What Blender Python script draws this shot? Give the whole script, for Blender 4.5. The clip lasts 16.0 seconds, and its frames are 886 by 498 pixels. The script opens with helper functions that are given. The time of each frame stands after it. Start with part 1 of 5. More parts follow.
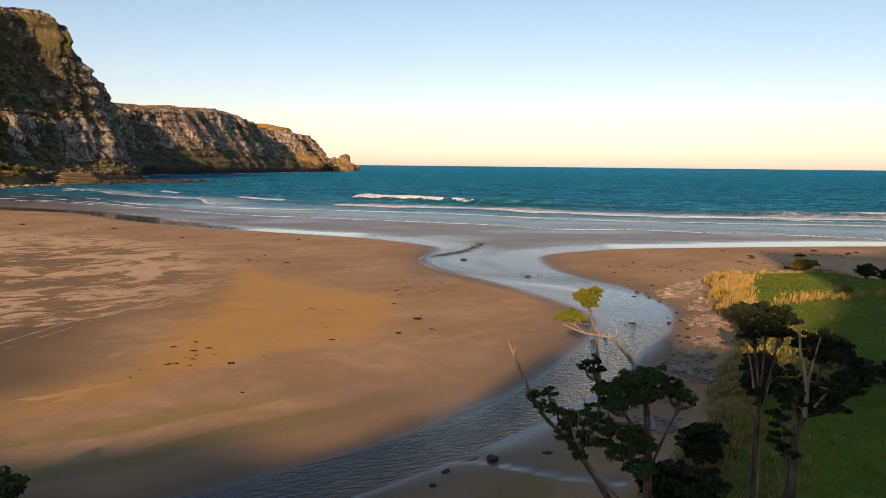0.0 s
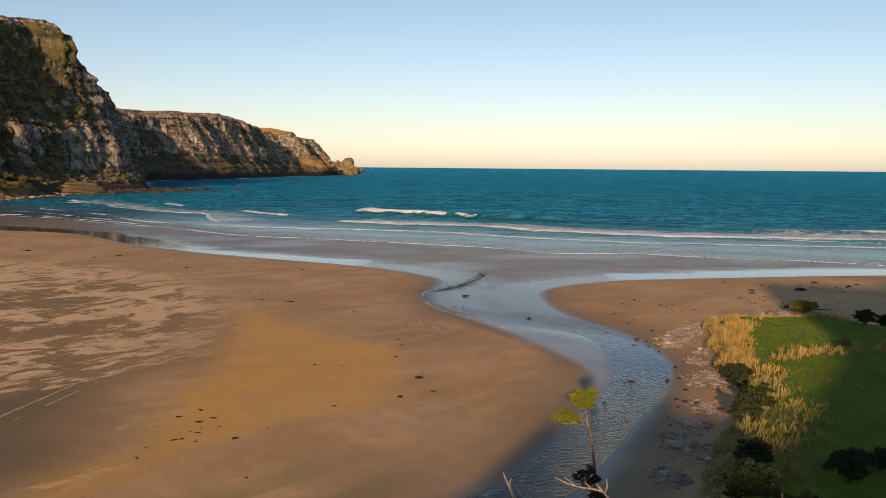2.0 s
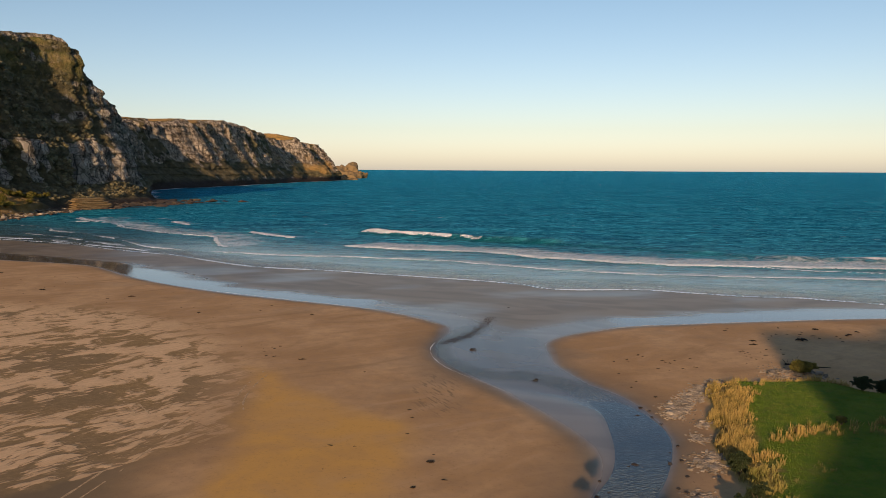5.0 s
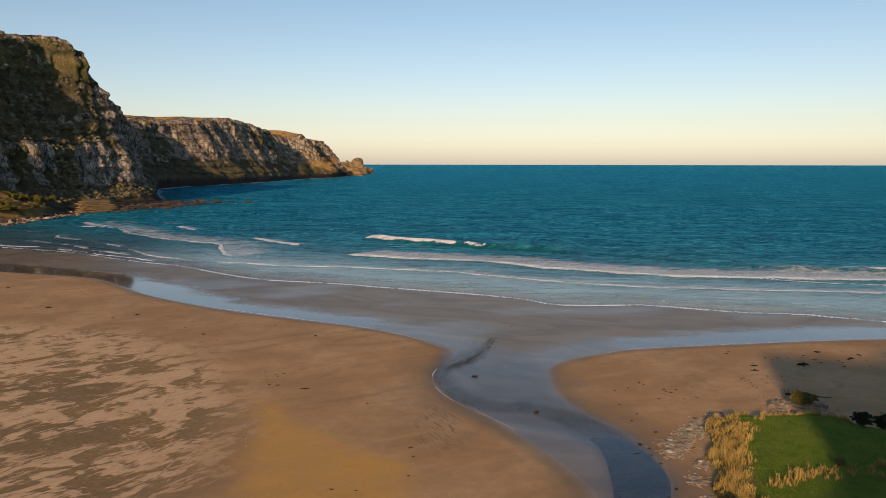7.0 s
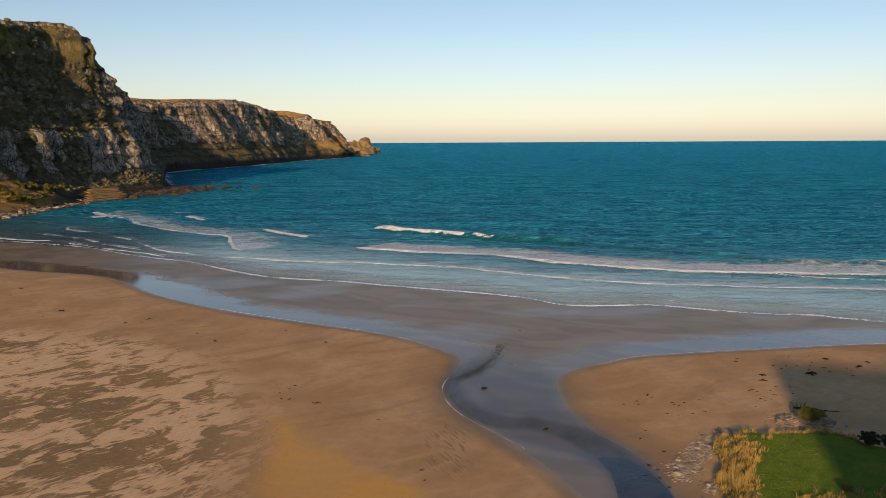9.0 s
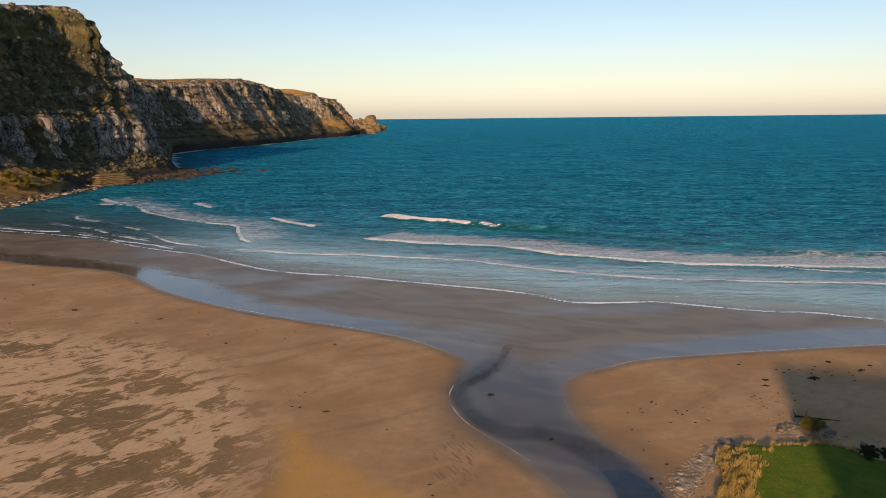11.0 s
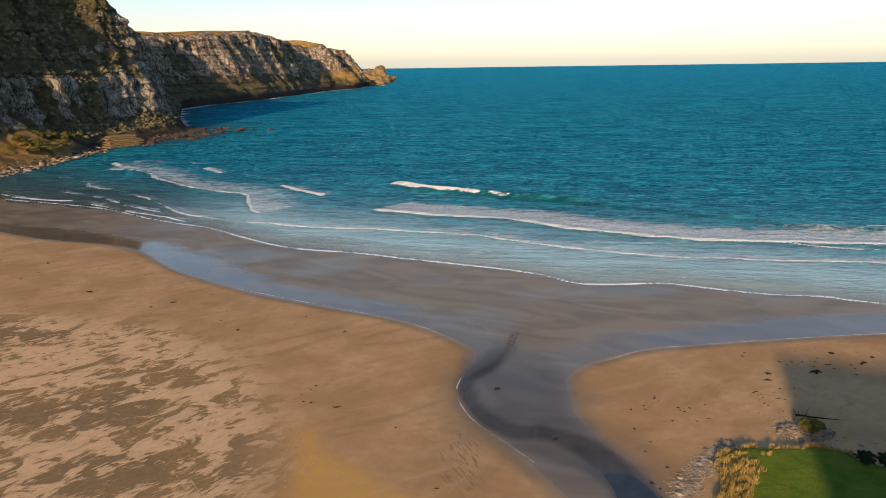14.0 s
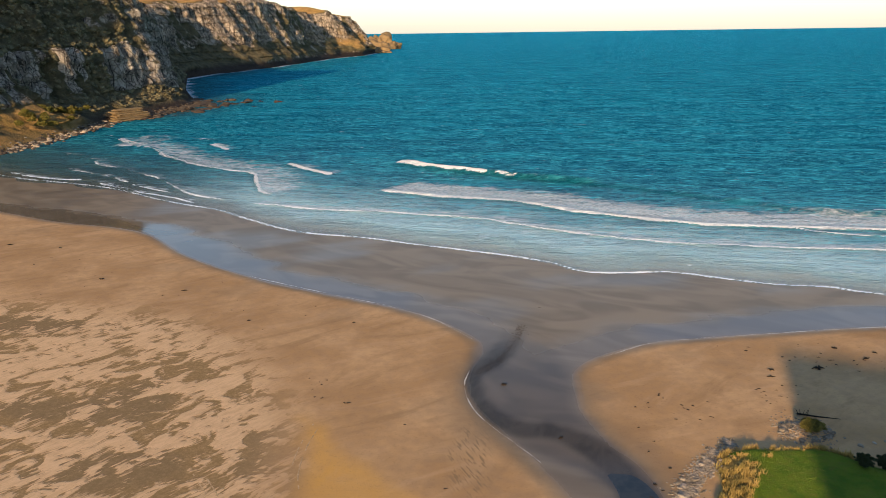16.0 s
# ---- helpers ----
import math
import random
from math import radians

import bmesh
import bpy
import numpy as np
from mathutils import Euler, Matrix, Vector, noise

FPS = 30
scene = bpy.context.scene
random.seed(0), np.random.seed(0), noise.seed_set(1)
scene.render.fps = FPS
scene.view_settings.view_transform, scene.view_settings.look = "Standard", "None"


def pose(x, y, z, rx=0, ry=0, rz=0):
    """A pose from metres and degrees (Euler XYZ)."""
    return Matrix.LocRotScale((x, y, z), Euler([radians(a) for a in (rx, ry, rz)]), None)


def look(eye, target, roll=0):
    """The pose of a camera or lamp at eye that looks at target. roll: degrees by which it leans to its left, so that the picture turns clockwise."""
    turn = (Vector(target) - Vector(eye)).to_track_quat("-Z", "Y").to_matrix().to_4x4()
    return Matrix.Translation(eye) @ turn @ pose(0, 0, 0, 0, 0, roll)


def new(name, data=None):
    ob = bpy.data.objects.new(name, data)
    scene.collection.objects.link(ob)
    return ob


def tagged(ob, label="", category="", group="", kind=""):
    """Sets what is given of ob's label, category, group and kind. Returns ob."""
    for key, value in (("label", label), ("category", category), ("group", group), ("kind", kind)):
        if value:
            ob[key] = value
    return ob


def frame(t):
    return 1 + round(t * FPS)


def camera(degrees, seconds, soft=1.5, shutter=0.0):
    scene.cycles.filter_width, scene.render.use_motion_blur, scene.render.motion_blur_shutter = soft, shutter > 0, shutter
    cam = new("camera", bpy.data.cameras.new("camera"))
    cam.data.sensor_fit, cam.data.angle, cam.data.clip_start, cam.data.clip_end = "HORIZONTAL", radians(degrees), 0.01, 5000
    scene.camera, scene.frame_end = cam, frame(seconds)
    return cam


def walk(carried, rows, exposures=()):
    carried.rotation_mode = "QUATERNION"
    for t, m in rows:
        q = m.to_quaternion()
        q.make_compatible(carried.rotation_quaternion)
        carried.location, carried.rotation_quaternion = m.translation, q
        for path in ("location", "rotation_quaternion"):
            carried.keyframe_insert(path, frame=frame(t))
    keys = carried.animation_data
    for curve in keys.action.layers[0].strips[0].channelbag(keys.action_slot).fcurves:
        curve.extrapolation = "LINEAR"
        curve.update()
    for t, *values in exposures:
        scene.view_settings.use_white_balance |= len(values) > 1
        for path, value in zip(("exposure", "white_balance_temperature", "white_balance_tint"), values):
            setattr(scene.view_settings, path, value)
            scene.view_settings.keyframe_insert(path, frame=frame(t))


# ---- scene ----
cam = camera(60.0, 16.0, soft=0.75)
PATH = [
    (0, (1.145, -0.802, 15.416), (1.112, 1.187, 15.202), 0.6),
    (0.5, (1.251, -0.959, 16.888), (1.214, 1.03, 16.676), 0.6),
    (1, (1.32, -1.054, 18.359), (1.281, 0.935, 18.148), 0.6),
    (1.5, (1.389, -1.122, 19.863), (1.348, 0.866, 19.651), 0.6),
    (2, (1.39, -1.181, 21.399), (1.347, 0.807, 21.188), 0.5),
    (2.5, (1.373, -1.165, 22.893), (1.328, 0.823, 22.682), 0.5),
    (3, (1.162, -1.403, 24.562), (1.117, 0.585, 24.349), 0.5),
    (3.5, (0.84, -2.141, 26.195), (0.794, -0.153, 25.982), 0.6),
    (4, (0.601, -2.665, 27.786), (0.555, -0.677, 27.574), 0.5),
    (4.5, (0.548, -3.069, 29.424), (0.5, -1.081, 29.213), 0.4),
    (5, (0.719, -3.236, 30.925), (0.666, -1.248, 30.716), 0.3),
    (7.5, (1.411, -3.084, 38.251), (1.338, -1.099, 38.015), -0.0),
    (8, (1.363, -2.903, 39.676), (1.284, -0.92, 39.427), -0.1),
    (8.5, (1.182, -2.798, 41.242), (1.1, -0.818, 40.977), -0.1),
    (9, (1.159, -2.915, 43.018), (1.071, -0.938, 42.734), -0.3),
    (11.5, (1.277, -3.691, 50.398), (1.167, -1.728, 50.035), -0.7),
    (12, (1.507, -3.652, 51.665), (1.392, -1.692, 51.283), -0.8),
    (12.5, (1.654, -3.659, 53.183), (1.535, -1.704, 52.779), -0.7),
    (13, (1.886, -3.454, 54.705), (1.761, -1.504, 54.277), -0.7),
    (13.5, (1.927, -3.289, 56.032), (1.798, -1.345, 55.581), -0.8),
    (14, (1.811, -3.296, 57.783), (1.679, -1.357, 57.308), -0.8),
    (14.5, (1.746, -3.227, 59.253), (1.611, -1.294, 58.756), -0.8),
    (15, (1.672, -3.197, 60.819), (1.532, -1.27, 60.301), -0.8),
    (15.5, (1.668, -3.223, 62.213), (1.524, -1.302, 61.675), -0.8),
    (16, (1.458, -3.481, 63.786), (1.311, -1.566, 63.227), -0.8),
]
EXPOSURES = [(0, 0.26, 7150, 22), (2, 0.11, 6900, 16), (3.5, 0.0, 6750, 14), (7.5, -0.05, 6700, 15), (9, 0.0, 6700, 15), (11.5, 0.08, 6620, 15), (12.5, 0.17, 6560, 14), (14, 0.36, 6450, 11), (16, 0.63, 6380, 9)]
walk(cam, [(t, look(eye, target, roll)) for t, eye, target, roll in PATH], EXPOSURES)

# ---- world and sun ----
SUN_EL, SUN_AZ = 14.0, 10.0      # degrees; the light travels ahead and a little to the right
world = bpy.data.worlds.new("sky")
scene.world = world
world.use_nodes = True
wn, wl = world.node_tree.nodes, world.node_tree.links
wn.clear()
w_out = wn.new("ShaderNodeOutputWorld")
w_bg = wn.new("ShaderNodeBackground")
w_sky = wn.new("ShaderNodeTexSky")
w_sky.sky_type = "NISHITA"
w_sky.sun_disc = False
w_sky.sun_elevation = radians(SUN_EL)
w_sky.sun_rotation = radians(180 + SUN_AZ)
w_sky.air_density, w_sky.dust_density, w_sky.ozone_density = 1.0, 0.6, 1.0
w_bg.inputs["Strength"].default_value = 0.118
# tint by height, bluest at the horizon, to offset the sky model's yellow
w_co, w_sep, w_ramp, w_mul = wn.new("ShaderNodeTexCoord"), wn.new("ShaderNodeSeparateXYZ"), wn.new("ShaderNodeValToRGB"), wn.new("ShaderNodeMix")
wl.new(w_co.outputs["Generated"], w_sep.inputs[0])
wl.new(w_sep.outputs["Z"], w_ramp.inputs["Fac"])
w_ramp.color_ramp.elements[0].position, w_ramp.color_ramp.elements[0].color = 0.0, (1.08, 1.14, 1.55, 1)
w_ramp.color_ramp.elements[1].position, w_ramp.color_ramp.elements[1].color = 0.22, (0.88, 0.98, 1.07, 1)
w_low = w_ramp.color_ramp.elements.new(0.05)
w_low.color = (0.98, 1.0, 1.18, 1)
w_mul.data_type, w_mul.blend_type = "RGBA", "MULTIPLY"
w_mul.inputs[0].default_value = 1.0
wl.new(w_sky.outputs[0], w_mul.inputs[6])
wl.new(w_ramp.outputs[0], w_mul.inputs[7])
wl.new(w_mul.outputs[2], w_bg.inputs["Color"])
wl.new(w_bg.outputs[0], w_out.inputs["Surface"])

sun = new("sun", bpy.data.lights.new("sun", "SUN"))
sun.data.energy, sun.data.angle, sun.data.color = 4.9, radians(0.9), (1.0, 0.70, 0.40)
_e, _a = radians(SUN_EL), radians(SUN_AZ)
SUN_DIR = Vector((math.sin(_a) * math.cos(_e), math.cos(_a) * math.cos(_e), -math.sin(_e)))
sun.matrix_world = SUN_DIR.to_track_quat("-Z", "Y").to_matrix().to_4x4()


# ---- numeric helpers ----
_tab = np.random.RandomState(7).rand(256, 256)


def smooth(a, b, v):
    t = np.clip((v - a) / (b - a), 0.0, 1.0)
    return t * t * (3 - 2 * t)


def vnoise(x, y, seed=0):
    """Smooth value noise, 0..1, one cell a unit."""
    x, y = np.asarray(x, float) + 17.3 * seed, np.asarray(y, float) + 9.1 * seed
    xi, yi = np.floor(x).astype(int), np.floor(y).astype(int)
    fx, fy = x - xi, y - yi
    fx, fy = fx * fx * (3 - 2 * fx), fy * fy * (3 - 2 * fy)
    a, b = _tab[xi & 255, yi & 255], _tab[(xi + 1) & 255, yi & 255]
    c, d = _tab[xi & 255, (yi + 1) & 255], _tab[(xi + 1) & 255, (yi + 1) & 255]
    return (a * (1 - fx) + b * fx) * (1 - fy) + (c * (1 - fx) + d * fx) * fy


def fbm(x, y, seed=0, octaves=4):
    total, amp, norm = 0.0, 1.0, 0.0
    for k in range(octaves):
        total = total + amp * vnoise(np.asarray(x) * 2 ** k, np.asarray(y) * 2 ** k, seed + k)
        norm += amp
        amp *= 0.5
    return total / norm


def rounded(pts, n=8):
    """A polyline through the points, softened as a Catmull-Rom curve."""
    p = np.array(pts, float)
    p = np.vstack([2 * p[0] - p[1], p, 2 * p[-1] - p[-2]])
    out = []
    for i in range(1, len(p) - 2):
        for t in np.linspace(0, 1, n, endpoint=False):
            out.append(0.5 * (2 * p[i] + (p[i + 1] - p[i - 1]) * t + (2 * p[i - 1] - 5 * p[i] + 4 * p[i + 1] - p[i + 2]) * t * t
                              + (3 * p[i] - p[i - 1] - 3 * p[i + 1] + p[i + 2]) * t ** 3))
    out.append(p[-2])
    return np.array(out)


def line_distance(x, y, line):
    """Distance from points to a polyline, the signed side (left +) and how far along it (0..1) the nearest place lies."""
    best = np.full(x.shape, 1e9)
    side, along = np.zeros(x.shape), np.zeros(x.shape)
    n = len(line) - 1
    for i in range(n):
        (ax, ay), (bx, by) = line[i][:2], line[i + 1][:2]
        dx, dy = bx - ax, by - ay
        q = dx * dx + dy * dy + 1e-9
        t = np.clip(((x - ax) * dx + (y - ay) * dy) / q, 0, 1)
        d = np.hypot(x - ax - t * dx, y - ay - t * dy)
        m = d < best
        best = np.where(m, d, best)
        side = np.where(m, np.sign(dx * (y - ay) - dy * (x - ax)), side)
        along = np.where(m, (i + t) / n, along)
    return best, side, along


def inside(x, y, poly):
    """Signed distance to a closed polygon, inside positive."""
    res = np.zeros(x.shape, bool)
    n = len(poly)
    for i in range(n):
        (ax, ay), (bx, by) = poly[i], poly[(i + 1) % n]
        if ay == by:
            continue
        res ^= ((ay > y) != (by > y)) & (x < (bx - ax) * (y - ay) / (by - ay) + ax)
    d, _, _ = line_distance(x, y, np.vstack([poly, poly[:1]]))
    return np.where(res, d, -d)


def axis(*spans):
    """Grid lines from spans (start, end, first step, last step)."""
    out = [spans[0][0]]
    for a, b, s0, s1 in spans:
        while out[-1] < b - 1e-6:
            f = np.clip((out[-1] - a) / (b - a), 0, 1)
            out.append(min(out[-1] + s0 + (s1 - s0) * f, b))
    return np.array(out)


def np_mesh(name, verts, faces, attrs=None, smooth_faces=True):
    me = bpy.data.meshes.new(name)
    verts, faces = np.asarray(verts, np.float32), np.asarray(faces, np.int32)
    k = faces.shape[1]
    me.vertices.add(len(verts))
    me.vertices.foreach_set("co", verts.ravel())
    me.loops.add(faces.size)
    me.loops.foreach_set("vertex_index", faces.ravel())
    me.polygons.add(len(faces))
    me.polygons.foreach_set("loop_start", np.arange(0, faces.size, k, dtype=np.int32))
    me.polygons.foreach_set("loop_total", np.full(len(faces), k, np.int32))
    me.polygons.foreach_set("use_smooth", np.full(len(faces), smooth_faces, bool))
    for key, values in (attrs or {}).items():
        me.attributes.new(key, "FLOAT", "POINT").data.foreach_set("value", np.asarray(values, np.float32).ravel())
    me.update(calc_edges=True)
    me.validate()
    return me


def grid_faces(nx, ny):
    i = np.arange(nx * ny).reshape(ny, nx)
    return np.stack([i[:-1, :-1], i[:-1, 1:], i[1:, 1:], i[1:, :-1]], -1).reshape(-1, 4)


# ---- materials ----
class Mat:
    """A short hand for node materials."""

    def __init__(self, name, rough=0.8, spec=0.3):
        self.m = bpy.data.materials.new(name)
        self.m.use_nodes = True
        self.t = self.m.node_tree
        self.b = self.t.nodes["Principled BSDF"]
        self.b.inputs["Roughness"].default_value = rough
        self.b.inputs["Specular IOR Level"].default_value = spec
        self.pos = self.n("ShaderNodeNewGeometry").outputs["Position"]

    def n(self, kind):
        return self.t.nodes.new(kind)

    def put(self, socket, value):
        if isinstance(value, bpy.types.NodeSocket):
            self.t.links.new(value, socket)
        elif isinstance(value, tuple) and len(value) == 3 and len(socket.default_value) == 4:
            socket.default_value = (*value, 1)
        else:
            socket.default_value = value

    def attr(self, name):
        node = self.n("ShaderNodeAttribute")
        node.attribute_name = name
        return node.outputs["Fac"]

    def scaled(self, v, scale, turn=0.0):
        if turn:
            first = self.n("ShaderNodeMapping")
            self.put(first.inputs["Vector"], v)
            first.inputs["Rotation"].default_value = (0, 0, radians(turn))
            v = first.outputs[0]
        node = self.n("ShaderNodeMapping")
        self.put(node.inputs["Vector"], v)
        node.inputs["Scale"].default_value = scale
        return node.outputs[0]

    def noise(self, scale, detail=4, rough=0.55, vector=None, warp=0.0):
        node = self.n("ShaderNodeTexNoise")
        self.put(node.inputs["Vector"], vector or self.pos)
        node.inputs["Scale"].default_value, node.inputs["Detail"].default_value = scale, detail
        node.inputs["Roughness"].default_value, node.inputs["Distortion"].default_value = rough, warp
        return node.outputs["Fac"]

    def voronoi(self, scale, vector=None, feature="F1"):
        node = self.n("ShaderNodeTexVoronoi")
        node.feature = feature
        self.put(node.inputs["Vector"], vector or self.pos)
        node.inputs["Scale"].default_value = scale
        return node.outputs["Distance"]

    def math(self, op, a, b=0.0):
        node = self.n("ShaderNodeMath")
        node.operation = op
        self.put(node.inputs[0], a)
        self.put(node.inputs[1], b)
        return node.outputs[0]

    def step(self, v, a, b, lo=0.0, hi=1.0):
        node = self.n("ShaderNodeMapRange")
        node.interpolation_type = "SMOOTHSTEP"
        self.put(node.inputs["Value"], v)
        for k, x in zip(("From Min", "From Max", "To Min", "To Max"), (a, b, lo, hi)):
            node.inputs[k].default_value = x
        return node.outputs[0]

    def mix(self, f, a, b, blend="MIX"):
        node = self.n("ShaderNodeMix")
        node.data_type, node.blend_type = "RGBA", blend
        self.put(node.inputs[0], f)
        self.put(node.inputs[6], a)
        self.put(node.inputs[7], b)
        return node.outputs[2]

    def lerp(self, f, a, b):
        node = self.n("ShaderNodeMix")
        node.data_type = "FLOAT"
        self.put(node.inputs[0], f)
        self.put(node.inputs[2], a)
        self.put(node.inputs[3], b)
        return node.outputs[0]

    def random(self):
        return self.n("ShaderNodeObjectInfo").outputs["Random"]

    def island(self):
        return self.n("ShaderNodeNewGeometry").outputs["Random Per Island"]

    def bump(self, height, strength=0.5, distance=0.1, normal=None):
        node = self.n("ShaderNodeBump")
        self.put(node.inputs["Height"], height)
        self.put(node.inputs["Strength"], strength)
        node.inputs["Distance"].default_value = distance
        if normal:
            self.put(node.inputs["Normal"], normal)
        return node.outputs[0]

    def done(self, color=None, rough=None, normal=None, **extra):
        for key, v in (("Base Color", color), ("Roughness", rough), ("Normal", normal), *((k.replace("_", " "), v) for k, v in extra.items())):
            if v is not None:
                self.put(self.b.inputs[key], v)
        return self.m


def sand_material():
    m = Mat("beach_sand", spec=0.3)
    wet, film, rip, ochre, lawn, dune, algae = (m.attr(k) for k in ("wet", "film", "ripple", "ochre", "lawn", "tussock", "algae"))
    bed, mud = m.attr("bed"), m.attr("mud")
    big, mid, fine = m.noise(0.06, 5), m.noise(0.5, 5), m.noise(6.0, 4)
    dry = m.mix(m.step(big, 0.35, 0.65), (0.43, 0.25, 0.115), (0.56, 0.345, 0.175))
    dry = m.mix(m.step(mid, 0.3, 0.75, 0, 0.45), dry, (0.34, 0.21, 0.125))
    sweep = m.noise(1.0, 5, 0.62, m.scaled(m.pos, (0.035, 0.10, 0.1), -38), 1.8)
    dry = m.mix(m.step(sweep, 0.50, 0.72, 0, 0.55), dry, (0.30, 0.175, 0.085))
    dry = m.mix(m.step(sweep, 0.46, 0.30, 0, 0.35), dry, (0.58, 0.37, 0.21))
    dry = m.mix(m.math("MULTIPLY", ochre, m.step(m.noise(0.11, 6, 0.62, None, 1.0), 0.3, 0.66, 0.5, 1.0)), dry, (0.60, 0.325, 0.09))
    # wind-blown pale drifts over a darker flat
    broad = m.noise(1.0, 3, 0.55, m.scaled(m.pos, (0.06, 0.085, 0.1), 30), 0.8)
    tongue = m.noise(1.0, 4, 0.55, m.scaled(m.pos, (0.17, 0.25, 0.2), -48), 1.2)
    lick = m.noise(1.0, 3, 0.6, m.scaled(m.pos, (0.28, 1.5, 0.2), -54), 0.5)
    mass = m.math("ADD", m.math("MULTIPLY", broad, 0.8), m.math("ADD", tongue, m.math("MULTIPLY", lick, 0.56)))
    cover = m.step(m.math("SUBTRACT", mass, m.math("MULTIPLY", m.attr("bare"), 0.14)), 1.10, 1.21)
    flat = m.mix(m.step(m.noise(1.6, 6, 0.7), 0.4, 0.7), (0.27, 0.172, 0.078), (0.38, 0.245, 0.118))
    flat = m.mix(m.math("MULTIPLY", m.attr("bare"), 0.6), flat, (0.185, 0.132, 0.078))
    field = m.mix(cover, flat, m.mix(m.step(lick, 0.4, 0.65), (0.70, 0.46, 0.265), (0.60, 0.385, 0.215)))
    col = m.mix(rip, dry, field)
    comb = m.step(m.noise(1.0, 3, 0.6, m.scaled(m.pos, (0.35, 2.2, 1.0), 64), 0.4), 0.52, 0.62)
    col = m.mix(m.math("MULTIPLY", m.math("MULTIPLY", m.attr("comb"), comb), 0.75), col, (0.20, 0.135, 0.075))
    col = m.mix(m.math("MULTIPLY", algae, 0.75), col, (0.27, 0.215, 0.06))
    col = m.mix(m.math("MULTIPLY", m.attr("moist"), 0.62), col, (0.235, 0.16, 0.10))
    flow = m.noise(1.0, 2, 0.45, m.scaled(m.pos, (0.03, 0.06, 0.1), 24), 2.2)
    damp = m.mix(m.step(flow, 0.35, 0.65), (0.185, 0.140, 0.094), (0.265, 0.203, 0.138))
    col = m.mix(wet, col, damp)
    col = m.mix(m.math("MULTIPLY", film, 0.45), col, (0.10, 0.08, 0.068))
    col = m.mix(m.math("MULTIPLY", mud, 0.75), col, m.mix(m.step(flow, 0.35, 0.65), (0.078, 0.058, 0.041), (0.115, 0.086, 0.061)))
    col = m.mix(m.math("MULTIPLY", bed, 0.85), col, m.mix(m.step(m.noise(1.0, 3, 0.5, m.scaled(m.pos, (0.2, 0.08, 1), 20), 1.5), 0.35, 0.65), (0.028, 0.022, 0.017), (0.055, 0.043, 0.033)))
    grass = m.mix(m.step(m.noise(0.35, 5), 0.3, 0.7), (0.070, 0.140, 0.011), (0.145, 0.195, 0.017))
    grass = m.mix(m.step(m.noise(0.9, 7, 0.75), 0.46, 0.72, 0, 0.6), grass, (0.17, 0.14, 0.03))
    straw = m.mix(m.step(m.noise(1.2, 5), 0.35, 0.7), (0.16, 0.12, 0.04), (0.34, 0.245, 0.095))
    land = m.mix(dune, grass, straw)
    col = m.mix(lawn, col, land)
    col = m.mix(m.math("MULTIPLY", m.step(m.noise(2.2, 8, 0.75), 0.52, 0.72), m.math("SUBTRACT", 0.35, m.math("MULTIPLY", wet, 0.25))), col, (0.16, 0.10, 0.055))
    rough = m.lerp(film, m.lerp(wet, 0.92, m.lerp(bed, 0.40, 0.20)), 0.06)
    rough = m.lerp(lawn, rough, 0.95)
    relief = m.math("ADD", m.math("MULTIPLY", fine, 0.35), mid)
    nrm = m.bump(relief, m.lerp(film, m.lerp(wet, 0.35, 0.02), 0.006), 0.12)
    nrm = m.bump(m.noise(1.0, 4, 0.6, m.scaled(m.pos, (1.2, 3.6, 1.0), -30), 0.6), m.math("MULTIPLY", bed, 0.6), 0.08, nrm)
    nrm = m.bump(cover, m.math("MULTIPLY", rip, 0.5), 0.12, nrm)
    nrm = m.bump(m.noise(3.0, 5, 0.7), m.math("MULTIPLY", lawn, 0.8), 0.25, nrm)
    return m.done(col, rough, nrm, Specular_IOR_Level=m.lerp(film, m.lerp(wet, 0.12, m.lerp(bed, 0.10, 0.065)), 0.42))


